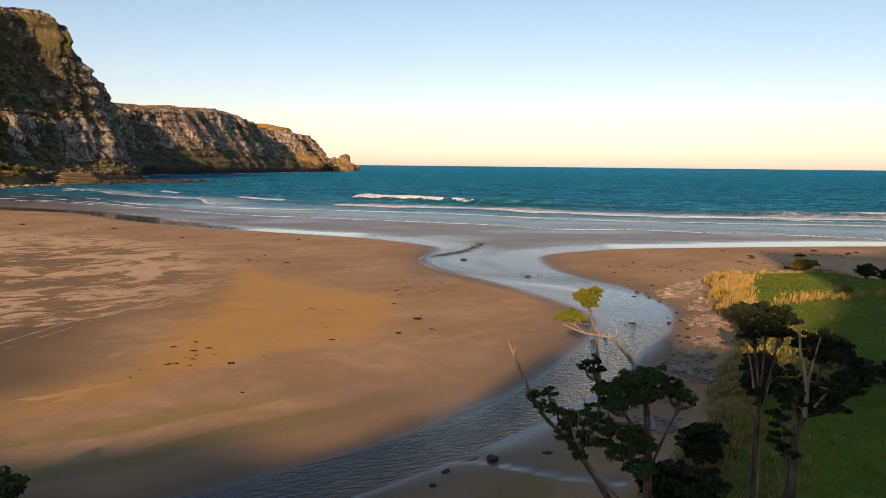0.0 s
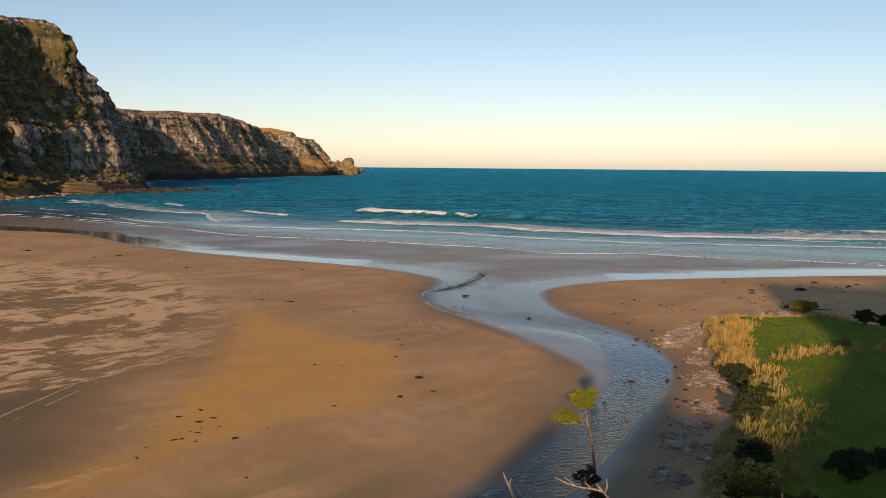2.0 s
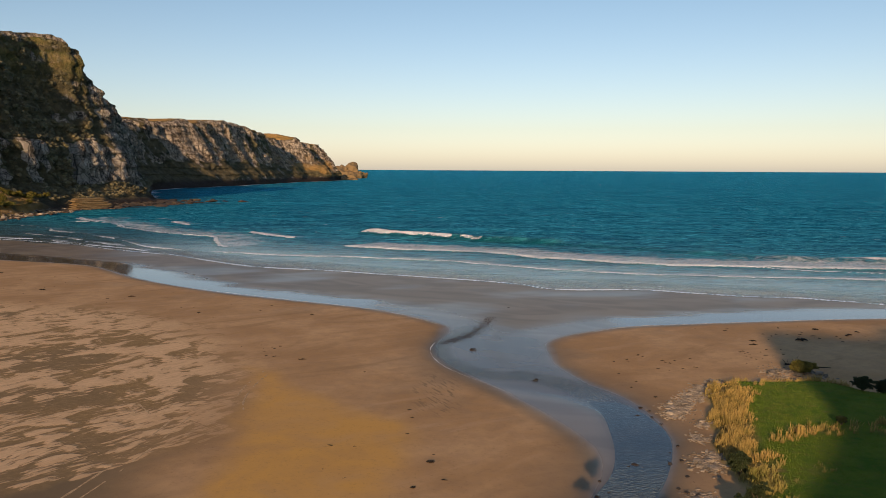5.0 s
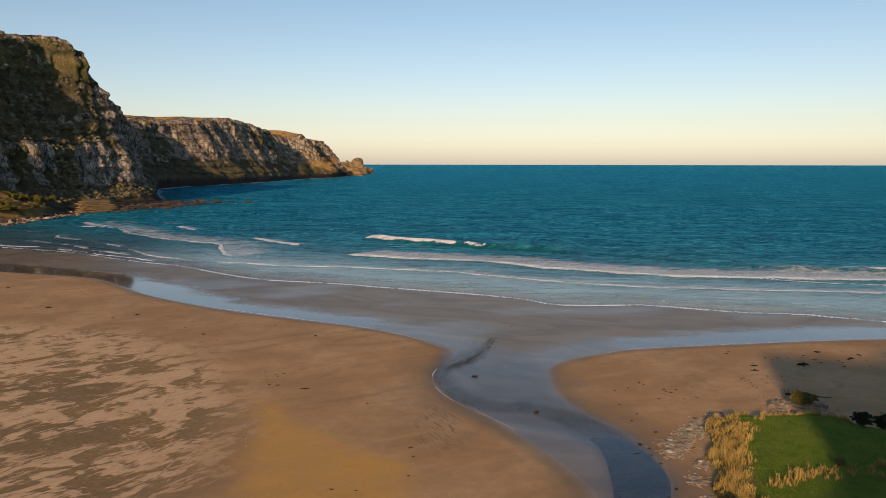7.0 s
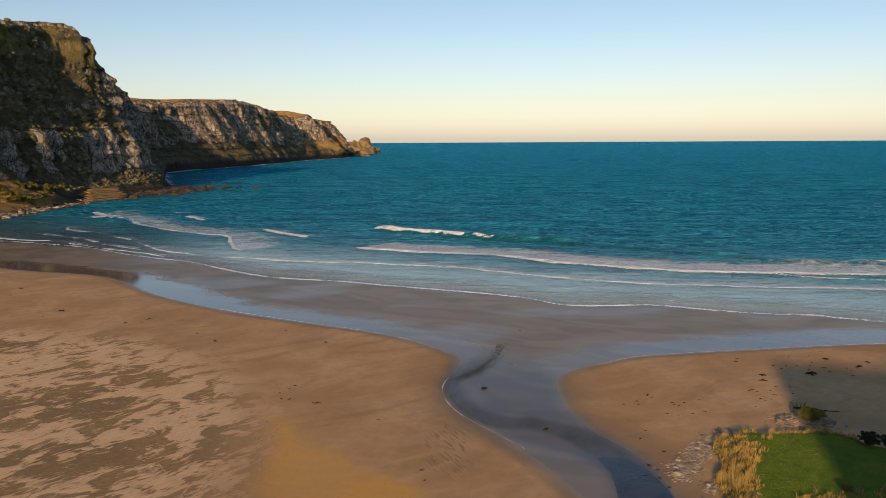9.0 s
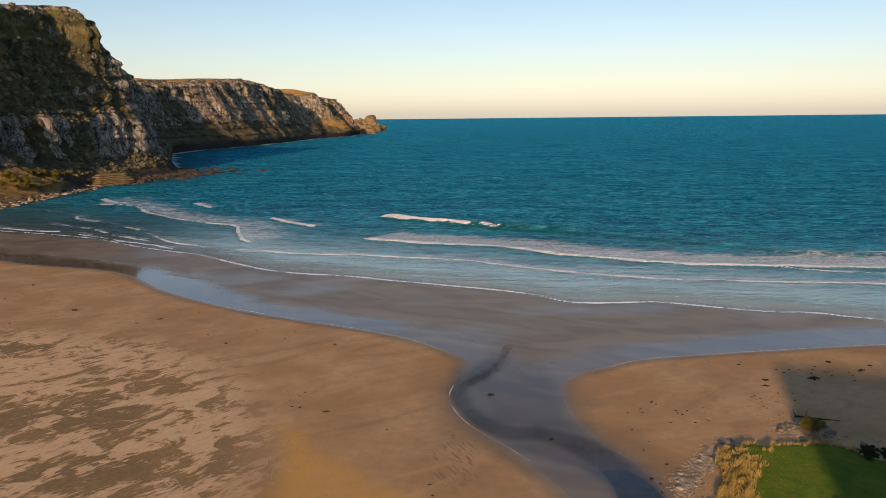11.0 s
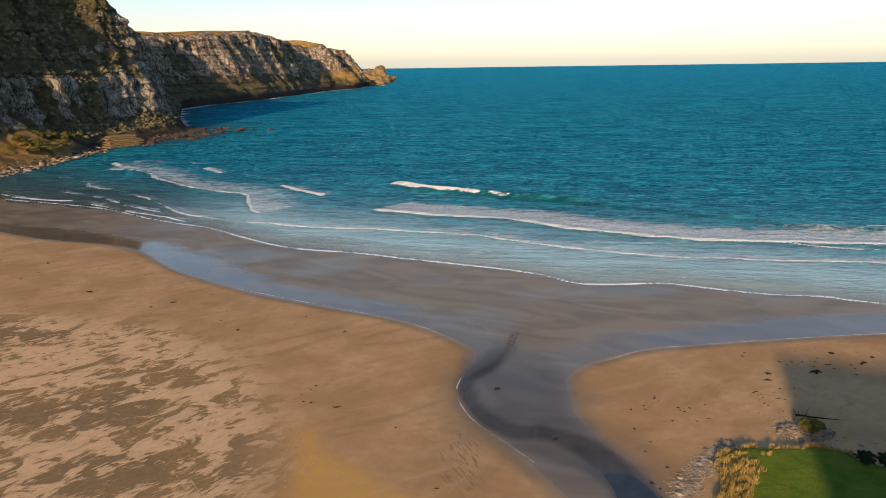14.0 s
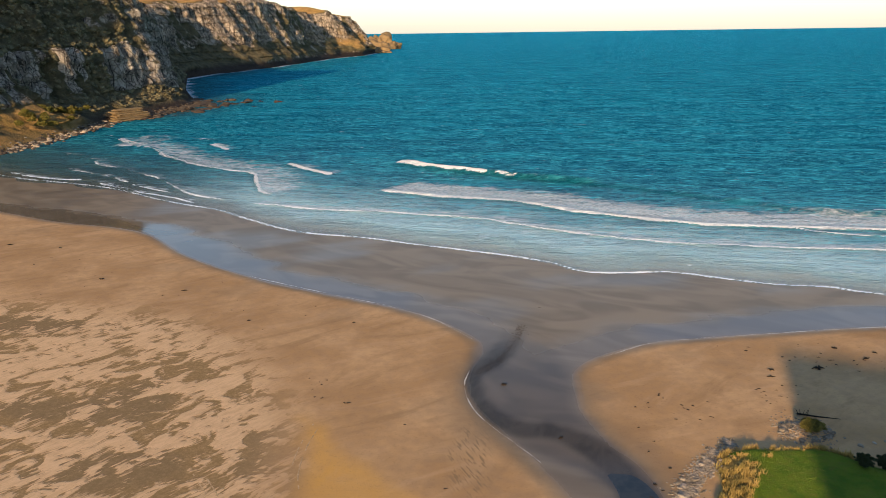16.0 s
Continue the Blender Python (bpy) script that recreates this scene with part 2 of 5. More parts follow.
def sea_material():
    m = Mat("sea_water", rough=0.15, spec=0.5)
    shallow, foam, thin, lace = (m.attr(k) for k in ("shallow", "foam", "thin", "lace"))
    wide = m.noise(1.0, 5, 0.6, m.scaled(m.pos, (0.006, 0.02, 0.02)))
    deep = m.mix(m.step(wide, 0.35, 0.65), (0.0, 0.140, 0.235), (0.0, 0.235, 0.350))
    col = m.mix(m.step(shallow, 0.0, 0.9), deep, (0.46, 0.64, 0.70))
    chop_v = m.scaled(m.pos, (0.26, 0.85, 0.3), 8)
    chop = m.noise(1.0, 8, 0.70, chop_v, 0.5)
    swell = m.noise(1.0, 3, 0.5, m.scaled(m.pos, (0.018, 0.07, 0.05), 6))
    small = m.noise(1.3, 4, 0.6)
    windy = m.math("SUBTRACT", 1.0, m.math("MULTIPLY", shallow, 0.85))
    # bright wavelets and dark troughs: the chop's light and shade, painted into the colour
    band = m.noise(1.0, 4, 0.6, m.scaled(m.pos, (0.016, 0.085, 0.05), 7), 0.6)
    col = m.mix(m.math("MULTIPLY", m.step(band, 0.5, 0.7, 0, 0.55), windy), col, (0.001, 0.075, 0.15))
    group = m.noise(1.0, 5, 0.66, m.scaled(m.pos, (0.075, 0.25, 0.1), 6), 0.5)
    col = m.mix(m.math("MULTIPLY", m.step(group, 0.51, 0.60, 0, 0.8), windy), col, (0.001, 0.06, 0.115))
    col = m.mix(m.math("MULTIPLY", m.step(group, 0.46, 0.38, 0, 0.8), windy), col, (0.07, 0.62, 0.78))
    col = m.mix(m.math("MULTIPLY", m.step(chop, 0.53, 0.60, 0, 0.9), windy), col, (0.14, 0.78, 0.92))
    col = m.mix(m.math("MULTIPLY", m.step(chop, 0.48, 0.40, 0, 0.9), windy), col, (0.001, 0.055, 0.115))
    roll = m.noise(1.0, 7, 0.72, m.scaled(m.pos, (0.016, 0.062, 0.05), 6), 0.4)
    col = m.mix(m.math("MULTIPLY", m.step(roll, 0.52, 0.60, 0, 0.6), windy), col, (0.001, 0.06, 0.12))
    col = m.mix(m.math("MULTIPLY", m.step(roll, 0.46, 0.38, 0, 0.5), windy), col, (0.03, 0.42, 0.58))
    # shading on the shoreward side of each breaker, put into the colour
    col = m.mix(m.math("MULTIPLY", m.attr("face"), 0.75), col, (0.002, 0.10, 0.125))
    col = m.mix(thin, col, (0.20, 0.18, 0.155))
    # real weed by the left beach, plus painted darkening under the cliffs
    col = m.mix(m.math("MULTIPLY", m.attr("kelp_shade"), 0.8), col, (0.045, 0.062, 0.052))
    # broken foam
    patchy = m.noise(0.8, 8, 0.72, m.scaled(m.pos, (0.9, 1.2, 1.0)), 0.5)
    web = m.voronoi(0.8, m.scaled(m.pos, (0.8, 1.2, 1.0)))
    torn = m.math("ADD", foam, m.math("MULTIPLY", m.math("SUBTRACT", patchy, 0.5), 1.3))
    f1 = m.step(torn, 0.34, 0.48)
    f2 = m.math("MULTIPLY", m.step(m.math("ADD", lace, m.math("MULTIPLY", m.math("SUBTRACT", m.noise(0.16, 8, 0.68, m.scaled(m.pos, (0.8, 1.5, 1.0)), 0.8), 0.5), 2.4)), 0.25, 0.95), m.step(web, 0.15, 0.7, 0.6, 1.0))
    cap = m.math("MULTIPLY", m.step(m.noise(1.0, 6, 0.62, m.scaled(m.pos, (0.09, 0.4, 0.3), 5), 0.6), 0.675, 0.71, 0, 0.8), m.attr("open_sea"))
    f = m.math("MAXIMUM", m.math("MAXIMUM", f1, m.math("MULTIPLY", f2, 0.85)), cap)
    col = m.mix(f, col, (0.86, 0.92, 1.0))
    calm = m.math("MAXIMUM", thin, m.math("MULTIPLY", shallow, 0.45))
    nrm = m.bump(m.math("ADD", swell, m.math("MULTIPLY", roll, 1.2)), m.lerp(calm, 1.0, 0.1), 6.0)
    nrm = m.bump(m.math("ADD", chop, m.math("MULTIPLY", group, 1.6)), m.lerp(calm, 1.0, 0.12), 2.6, nrm)
    nrm = m.bump(small, m.lerp(calm, 0.6, 0.1), 0.15, nrm)
    ripple = m.noise(1.0, 4, 0.55, m.scaled(m.pos, (0.05, 0.75, 0.3), 14), 0.5)
    nrm = m.bump(ripple, m.math("MULTIPLY", calm, 0.35), 0.3, nrm)
    rough = m.lerp(f, m.lerp(thin, 0.30, 0.10), 0.85)
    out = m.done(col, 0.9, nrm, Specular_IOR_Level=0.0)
    # gloss of the wind-roughened surface over the water's own colour
    # its teal tint is set by hand to dim the reflected sky and even shaded water
    gloss, mixer, fres = m.n("ShaderNodeBsdfGlossy"), m.n("ShaderNodeMixShader"), m.n("ShaderNodeFresnel")
    fres.inputs["IOR"].default_value = 1.333
    m.put(fres.inputs["Normal"], nrm)
    m.put(gloss.inputs["Color"], m.mix(calm, (0.06, 0.56, 0.80), (1.0, 1.0, 1.0)))
    m.put(gloss.inputs["Roughness"], rough)
    m.put(gloss.inputs["Normal"], nrm)
    amount = m.math("MULTIPLY", fres.outputs[0], m.math("MULTIPLY", m.lerp(calm, 0.85, 0.85), m.lerp(f, 1.0, 0.1)))
    m.put(mixer.inputs[0], amount)
    m.put(mixer.inputs[1], m.b.outputs[0])
    m.put(mixer.inputs[2], gloss.outputs[0])
    m.put(m.t.nodes["Material Output"].inputs["Surface"], mixer.outputs[0])
    return out


def stream_material():
    m = Mat("stream_water", rough=0.06, spec=0.5)
    chop = m.noise(1.0, 4, 0.6, m.scaled(m.pos, (1.1, 3.4, 1.0), -25), 0.5)
    deep = m.mix(m.step(m.noise(0.3, 4), 0.35, 0.65), (0.022, 0.028, 0.036), (0.040, 0.044, 0.048))
    edge = m.attr("edge")
    nrm = m.bump(chop, m.math("MULTIPLY", m.attr("lively"), 1.0), 0.26)
    foam = m.math("MULTIPLY", edge, m.step(m.noise(1.5, 5, 0.7), 0.42, 0.58))
    return m.done(m.mix(foam, deep, (0.75, 0.74, 0.72)), m.lerp(foam, 0.07, 0.8), nrm, IOR=1.333)


def cliff_material():
    m = Mat("cliff_rock_and_scrub", rough=0.92, spec=0.15)
    rock, turf, tide = m.attr("rock"), m.attr("turf"), m.attr("tide")
    streak = m.noise(1.0, 6, 0.65, m.scaled(m.pos, (0.12, 0.12, 0.045)), 0.8)
    cells = m.noise(1.0, 6, 0.7, m.scaled(m.pos, (0.22, 0.22, 0.12)))
    bands = m.noise(1.0, 4, 0.6, m.scaled(m.pos, (0.01, 0.01, 0.28)), 0.3)
    stone = m.mix(m.step(streak, 0.36, 0.62), (0.29, 0.25, 0.215), (0.64, 0.565, 0.485))
    stone = m.mix(m.step(cells, 0.45, 0.72, 0, 0.7), stone, (0.63, 0.56, 0.48))
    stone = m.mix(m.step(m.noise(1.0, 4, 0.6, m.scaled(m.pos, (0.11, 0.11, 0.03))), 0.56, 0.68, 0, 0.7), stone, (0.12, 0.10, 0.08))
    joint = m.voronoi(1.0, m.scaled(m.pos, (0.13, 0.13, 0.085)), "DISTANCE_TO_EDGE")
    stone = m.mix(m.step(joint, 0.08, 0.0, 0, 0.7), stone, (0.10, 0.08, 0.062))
    stone = m.mix(m.step(bands, 0.55, 0.7, 0, 0.45), stone, (0.17, 0.125, 0.09))
    hair = m.noise(1.0, 7, 0.72, m.scaled(m.pos, (0.36, 0.36, 0.17)), 0.4)
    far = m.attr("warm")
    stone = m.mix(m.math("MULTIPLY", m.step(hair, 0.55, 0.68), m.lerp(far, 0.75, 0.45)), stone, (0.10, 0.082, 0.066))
    stone = m.mix(m.step(hair, 0.46, 0.34, 0, 0.5), stone, (0.60, 0.53, 0.455))
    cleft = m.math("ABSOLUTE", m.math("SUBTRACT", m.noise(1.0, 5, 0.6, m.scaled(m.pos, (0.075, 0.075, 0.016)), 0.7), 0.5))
    # the dark inside the clefts is painted into the colour, besides the bump
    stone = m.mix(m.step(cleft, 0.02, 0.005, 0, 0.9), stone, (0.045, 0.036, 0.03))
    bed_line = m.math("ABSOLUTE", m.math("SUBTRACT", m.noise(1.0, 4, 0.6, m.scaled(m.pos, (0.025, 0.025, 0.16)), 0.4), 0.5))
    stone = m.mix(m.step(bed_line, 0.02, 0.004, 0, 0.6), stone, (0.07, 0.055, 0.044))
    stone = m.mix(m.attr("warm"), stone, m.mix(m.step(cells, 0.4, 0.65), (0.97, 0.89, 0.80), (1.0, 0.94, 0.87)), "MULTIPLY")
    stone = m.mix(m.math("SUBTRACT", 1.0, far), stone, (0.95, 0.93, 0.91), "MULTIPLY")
    scrub = m.mix(m.step(m.noise(0.12, 6, 0.7), 0.35, 0.68), (0.075, 0.064, 0.038), (0.17, 0.14, 0.078))
    scrub = m.mix(m.step(m.noise(0.35, 5, 0.7), 0.58, 0.75, 0, 0.6), scrub, (0.15, 0.12, 0.055))
    grass = m.mix(m.step(m.noise(0.05, 5, 0.65), 0.35, 0.65), (0.30, 0.19, 0.06), (0.50, 0.29, 0.11))
    height = m.n("ShaderNodeSeparateXYZ")
    m.put(height.inputs[0], m.pos)
    high = m.math("MULTIPLY", m.step(height.outputs[2], 45, 65), m.math("SUBTRACT", 1.0, m.attr("warm")))
    olive = m.mix(m.step(m.noise(0.12, 6, 0.7), 0.4, 0.65), (0.10, 0.105, 0.03), (0.28, 0.205, 0.08))
    grass = m.mix(high, grass, olive)
    edge = m.math("ADD", rock, m.math("MULTIPLY", m.math("SUBTRACT", m.noise(0.07, 6, 0.7), 0.5), 1.5))
    isrock = m.step(edge, 0.42, 0.6)
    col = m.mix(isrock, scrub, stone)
    col = m.mix(turf, col, grass)
    col = m.mix(tide, col, (0.045, 0.032, 0.026))
    h = m.math("ADD", m.math("MULTIPLY", cells, 1.0), m.math("MULTIPLY", streak, 1.4))
    nrm = m.bump(h, m.lerp(isrock, 0.5, 1.0), 3.0)
    nrm = m.bump(m.math("ADD", hair, m.noise(0.6, 6, 0.75)), 1.0, 2.2, nrm)
    nrm = m.bump(m.step(cleft, 0.0, 0.05), m.math("MULTIPLY", isrock, 0.9), 2.0, nrm)
    return m.done(col, 0.92, nrm)


SAND, SEA, STREAM, CLIFF = sand_material(), sea_material(), stream_material(), cliff_material()

# ---- plan: shore, stream, grass ----
LEFT_BEACH = np.vstack([rounded([(-420, 360), (-300, 315), (-235, 280), (-182, 259), (-153, 245), (-118, 233), (-90, 205), (-63, 185), (-38, 172), (-24, 165), (-13, 157),
                                 (-3, 145), (-4, 134), (-5, 126), (-3, 118), (0, 111), (5, 103), (9, 95), (13, 86), (15, 77), (12, 66), (8, 56), (5, 51), (1, 47), (-2, 42),
                                 (-6, 38), (-12, 33), (-28, 24), (-70, 12)], 4), [(-420, -60)]])
RIGHT_BEACH = np.vstack([rounded([(420, 120), (200, 150), (120, 159), (85, 157), (63, 153), (44, 149), (33, 146), (21, 138), (16.5, 131), (16, 122), (17, 114), (20, 106), (24, 97),
                                  (25.5, 86), (23, 76), (19, 66), (15, 57), (11.5, 49), (8, 44), (3, 38.5), (-3, 34), (-12, 27), (-30, 18), (-70, 6)], 4), [(-70, -60), (420, -60)]])
SWASH = np.array([(-460, 450), (-330, 385), (-232, 334), (-210, 322), (-185, 312), (-162, 302), (-142, 289), (-117, 273), (-101, 264), (-87, 251), (-71, 239), (-55, 231), (-38, 225), (-15.5, 217),
                  (2, 211), (16, 203.4), (24, 195.8), (35.5, 194.5), (47, 195), (59, 191), (71, 187), (84, 184), (94, 179), (140, 168), (420, 128)])
SWASH = rounded(SWASH, 6)
# centre line of the stream with half its width
COURSE = rounded([(4, 140, 8.5), (5.5, 128, 9), (7.5, 115, 7.5), (12, 107, 6.5), (17.5, 101, 4.6), (21, 94, 3.4), (21.6, 84, 3.5), (19, 73, 2.9), (15, 65, 2.7), (10.5, 55.5, 2.6), (6.5, 48.5, 2.5),
                  (2.5, 43.5, 2.4), (-2, 38.5, 2.5), (-7, 34, 2.7), (-14, 28.5, 2.8), (-30, 20, 3), (-70, 8, 3)], 6)
GRASS = np.vstack([rounded([(7, 20), (11, 32), (14, 39), (17, 46), (20, 52), (22.5, 60), (27, 70), (29, 78), (30.5, 85), (33, 92), (35, 100), (38, 104.5), (44, 105.5), (52, 105),
                            (58, 99), (75, 96), (120, 92), (200, 88), (420, 80)], 3), [(420, -40), (10, -40)]])


def swash_y(x):
    wobble = 3.0 * (vnoise(np.asarray(x) / 22.0, 0 * np.asarray(x), 3) - 0.5)
    return np.interp(x, SWASH[:, 0], SWASH[:, 1]) + wobble


def ground_fields(x, y):
    """Height and surface of the ground at points of the plan."""
    dry = np.maximum(inside(x, y, LEFT_BEACH), inside(x, y, RIGHT_BEACH))
    dry = dry + 1.2 * (fbm(x / 14, y / 14, 2) - 0.5) * smooth(3, 12, np.abs(dry) + 3)
    off = swash_y(x) - y                       # landward of the swash line: positive
    d, _, along = line_distance(x, y, COURSE)
    half = np.interp(along, np.linspace(0, 1, len(COURSE)), COURSE[:, 2])
    ds = d - half
    out = np.clip(-dry, 0, None)
    share = out / (out + np.clip(off, 0, None) + 0.5)
    z = -0.24 * share
    z = np.where(off < 0, -0.26 + 0.022 * off, z)
    z = np.maximum(z, -6.0)
    z = z + np.where(dry > 0, 0.16 * smooth(0, 2.5, dry) + 0.22 * smooth(4, 45, dry), 0)
    z = z - 0.19 * smooth(2.0, -2.8, ds) * smooth(112, 92, y)
    z = z + 0.10 * (fbm(x / 20, y / 20, 5) - 0.5) * smooth(2, 15, dry)
    gi = inside(x, y, GRASS) + 1.6 * (fbm(x / 4, y / 4, 8) - 0.5) + 5.0 * (fbm(x / 11, y / 11, 7, 2) - 0.5)
    lawn = smooth(-0.3, 0.9, gi)
    z = z + 1.35 * smooth(-0.6, 3.2, gi) + 0.5 * smooth(2, 30, gi) + 0.25 * (fbm(x / 7, y / 7, 9) - 0.5) * lawn
    # rocky hump on the sand
    z = z + 0.5 * smooth(1.0, 0.35, np.hypot((x - 50.8) / 4.6, (y - 110.4) / 3.2))
    # hills at the back, which keep the foreground in shade
    back = smooth(-14, -62, y)
    ridge = np.interp(x, [-60, -36, -28, -24, -20, -17, -14, -11, -4, 0, 5, 9.5, 14.2, 19.4, 20.3, 22.3], [25.2, 25.2, 25.1, 24.8, 25.2, 26.6, 29.2, 31.4, 32, 31.8, 31.0, 32.6, 35.7, 38.8, 40, 52]) + (1.4 + 2.1 * smooth(-20, -8, x)) * (fbm(x / 7, y / 40, 11) - 0.5) + (0.7 + 1.6 * smooth(-24, -20, x) * smooth(-6, -14, x)) * (fbm(x / 2.4, y / 14, 13, 2) - 0.5)
    z = z + ridge * back
    wet = smooth(3.2, -2.0, dry + 1.5 * (fbm(x / 6, y / 6, 12) - 0.5))
    damp_patch = smooth(0.60, 0.72, fbm((x - y * 0.3) / 16, y / 9, 14)) * smooth(24, 4, dry) * 0.2
    wet = np.maximum(wet, damp_patch * (dry > 0))
    film_n = fbm(x / 22, y / 10, 21)
    film = smooth(16, 6, out + 14 * (film_n - 0.5)) * smooth(-0.4, 1.2, out) * np.maximum(smooth(-10, -26, x), smooth(24, 36, x))
    mouth = smooth(17, 5, out + 14 * (film_n - 0.5)) * smooth(-28, -18, x) * smooth(42, 28, x)
    film = np.maximum(film, 0.52 * mouth * smooth(-0.3, 1.0, out))
    film = np.maximum(film, 0.36 * smooth(0.42, 0.74, fbm((x + 0.4 * y) / 26, (y - 0.4 * x) / 12, 22, 3)) * wet)
    film = film * smooth(-2, 6, off) * (wet > 0.5)
    film = np.maximum(film, smooth(0.9, -1.2, ds) * (0.34 + 0.66 * smooth(112, 92, y)))
    dt, _, _ = line_distance(x, y, THALWEG)
    bed = smooth(3.8, 1.3, dt + 1.6 * (fbm(x / 5, y / 5, 23) - 0.5)) * smooth(158, 135, y)
    bed = np.maximum(bed, smooth(0.5, -1.5, ds) * smooth(106, 90, y)) * smooth(0.5, -0.7, dry)
    film = film * (1 - 0.8 * bed * smooth(96, 106, y))
    mud = smooth(2.5, -2.0, ds + 2 * (fbm(x / 9, y / 5, 24) - 0.5)) * smooth(150, 132, y)
    moist = smooth(9, 1.5, ds + 7 * (fbm(x / 8, y / 8, 25) - 0.5)) * smooth(150, 120, y)
    dr, _, _ = line_distance(x, y, RIVULET)
    film = np.maximum(film, smooth(0.42, 0.1, dr))
    wet = np.maximum(wet, 0.7 * smooth(1.3, 0.4, dr))
    z = z - 0.10 * smooth(0.9, 0.1, dr)
    bare = smooth(96, 58, y + 14 * (fbm(x / 14, y / 14, 36) - 0.5))
    bare = np.maximum(bare, 2.4 * smooth(-2, 3, inside(x, y, BARE_FLAT) + 6 * (fbm(x / 8, y / 8, 37) - 0.5)))
    for bx, by, rx, ry in ((-65, 115, 9, 8), (-79, 112, 11, 4), (-57, 94, 11, 6), (-34, 102, 4.5, 10), (-104, 150, 14, 5)):
        bare = np.maximum(bare, 0.7 * smooth(1.3, 0.7, np.hypot((x - bx) / rx, (y - by) / ry) + 0.9 * (fbm(x / 5, y / 5, 39) - 0.5)))
    comb = smooth(1.0, 0.4, np.hypot((x + 2.5) / 4.5, (y - 100) / 13) + 0.6 * (fbm(x / 4, y / 4, 38) - 0.5)) * smooth(0.5, 2.0, dry)
    rip = smooth(-6, 9, inside(x, y, RIPPLES) + 10 * (fbm(x / 12, y / 12, 31) - 0.5)) * (1 - lawn)
    och = smooth(-2.0, 3.0, inside(x, y, OCHRE) + 6 * (fbm(x / 10, y / 10, 33) - 0.5)) * (1 - lawn)
    bands = smooth(0.45, 0.7, 0.5 + 0.5 * np.sin(ds * 1.0 + 5 * fbm(x / 12, y / 12, 35))) * smooth(15, 9, ds) * smooth(0.5, 2, ds)
    algae = bands * smooth(56, 44, y) * (dry > 0) * (x < 6)
    edge = smooth(1.0, -1.0, gi - np.where(y > 101, 1.9, np.where(y > 70, 4.6, 3.0)) + 3.2 * (fbm(x / 4, y / 4, 40) - 0.5)) * smooth(43, 40, np.where(y > 101, 0, x))
    band = smooth(3.0, 1.0, np.abs(y - 81.5 - 0.12 * (x - 40) + 5 * (fbm(x / 5, y / 5, 41) - 0.5))) * smooth(34, 37, x) * smooth(75, 60, x) * 0.4 * smooth(0.4, 0.6, fbm(x / 3, y / 3, 47))
    patch = smooth(0.56, 0.68, fbm(x / 6, y / 6, 43)) * smooth(84, 72, y) * smooth(2, -3, x - 24 - 0.52 * (y - 47)) * 0.55
    tus = np.clip(np.maximum(np.maximum(edge, band), patch), 0, 1) * lawn
    return {"z": z, "dry": dry, "wet": np.clip(wet, 0, 1) * (1 - lawn), "film": np.clip(film, 0, 1) * (1 - lawn), "ripple": rip, "ochre": och, "lawn": lawn, "tussock": tus, "stream": ds, "gi": gi, "algae": algae, "bed": bed, "bare": bare, "comb": comb, "mud": mud, "moist": moist * (dry > 0)}


RIPPLES = np.array([(-420, 235), (-240, 215), (-125, 171), (-93, 162), (-71, 158), (-52, 139), (-40, 129), (-34, 116), (-33, 100), (-29, 86), (-29, 72), (-26, 60), (-23, 50), (-26, 38), (-60, 26), (-420, 20)])
RIVULET = np.array([(0.5, 40.2), (3, 38.2), (4.5, 37.2), (6.5, 36.2), (9.5, 35.4)])
OCHRE = np.array([(-32, 111), (-27, 109), (-21, 99), (-14, 91), (-6, 87), (-4, 80), (-4.5, 73), (-7, 66), (-12, 60), (-16, 55), (-20.5, 47), (-26, 42), (-27, 50), (-23.5, 56), (-23.5, 69), (-26, 82), (-28, 95), (-30, 104)])
BARE_FLAT = np.array([(-60, 50), (-42, 66), (-31, 78), (-24, 84), (-21, 76), (-23, 64), (-24, 54), (-29, 44), (-46, 40)])


THALWEG = rounded([(6, 156), (4, 147), (0, 136), (-3.2, 131), (-4.0, 125), (-2.4, 118.5), (1.0, 113), (5.4, 110), (10, 109.5), (14.5, 106.5), (18.2, 101), (20.6, 94), (21.6, 84)], 5)
GROUND_GRID = {}


def ground_z(x, y):
    """Height of the ground sheet at a place, read off its grid."""
    xs, ys, z = GROUND_GRID["x"], GROUND_GRID["y"], GROUND_GRID["z"]
    i, j = int(np.clip(np.searchsorted(xs, x) - 1, 0, len(xs) - 2)), int(np.clip(np.searchsorted(ys, y) - 1, 0, len(ys) - 2))
    a, b = (x - xs[i]) / (xs[i + 1] - xs[i]), (y - ys[j]) / (ys[j + 1] - ys[j])
    return float((z[j, i] * (1 - a) + z[j, i + 1] * a) * (1 - b) + (z[j + 1, i] * (1 - a) + z[j + 1, i + 1] * a) * b)


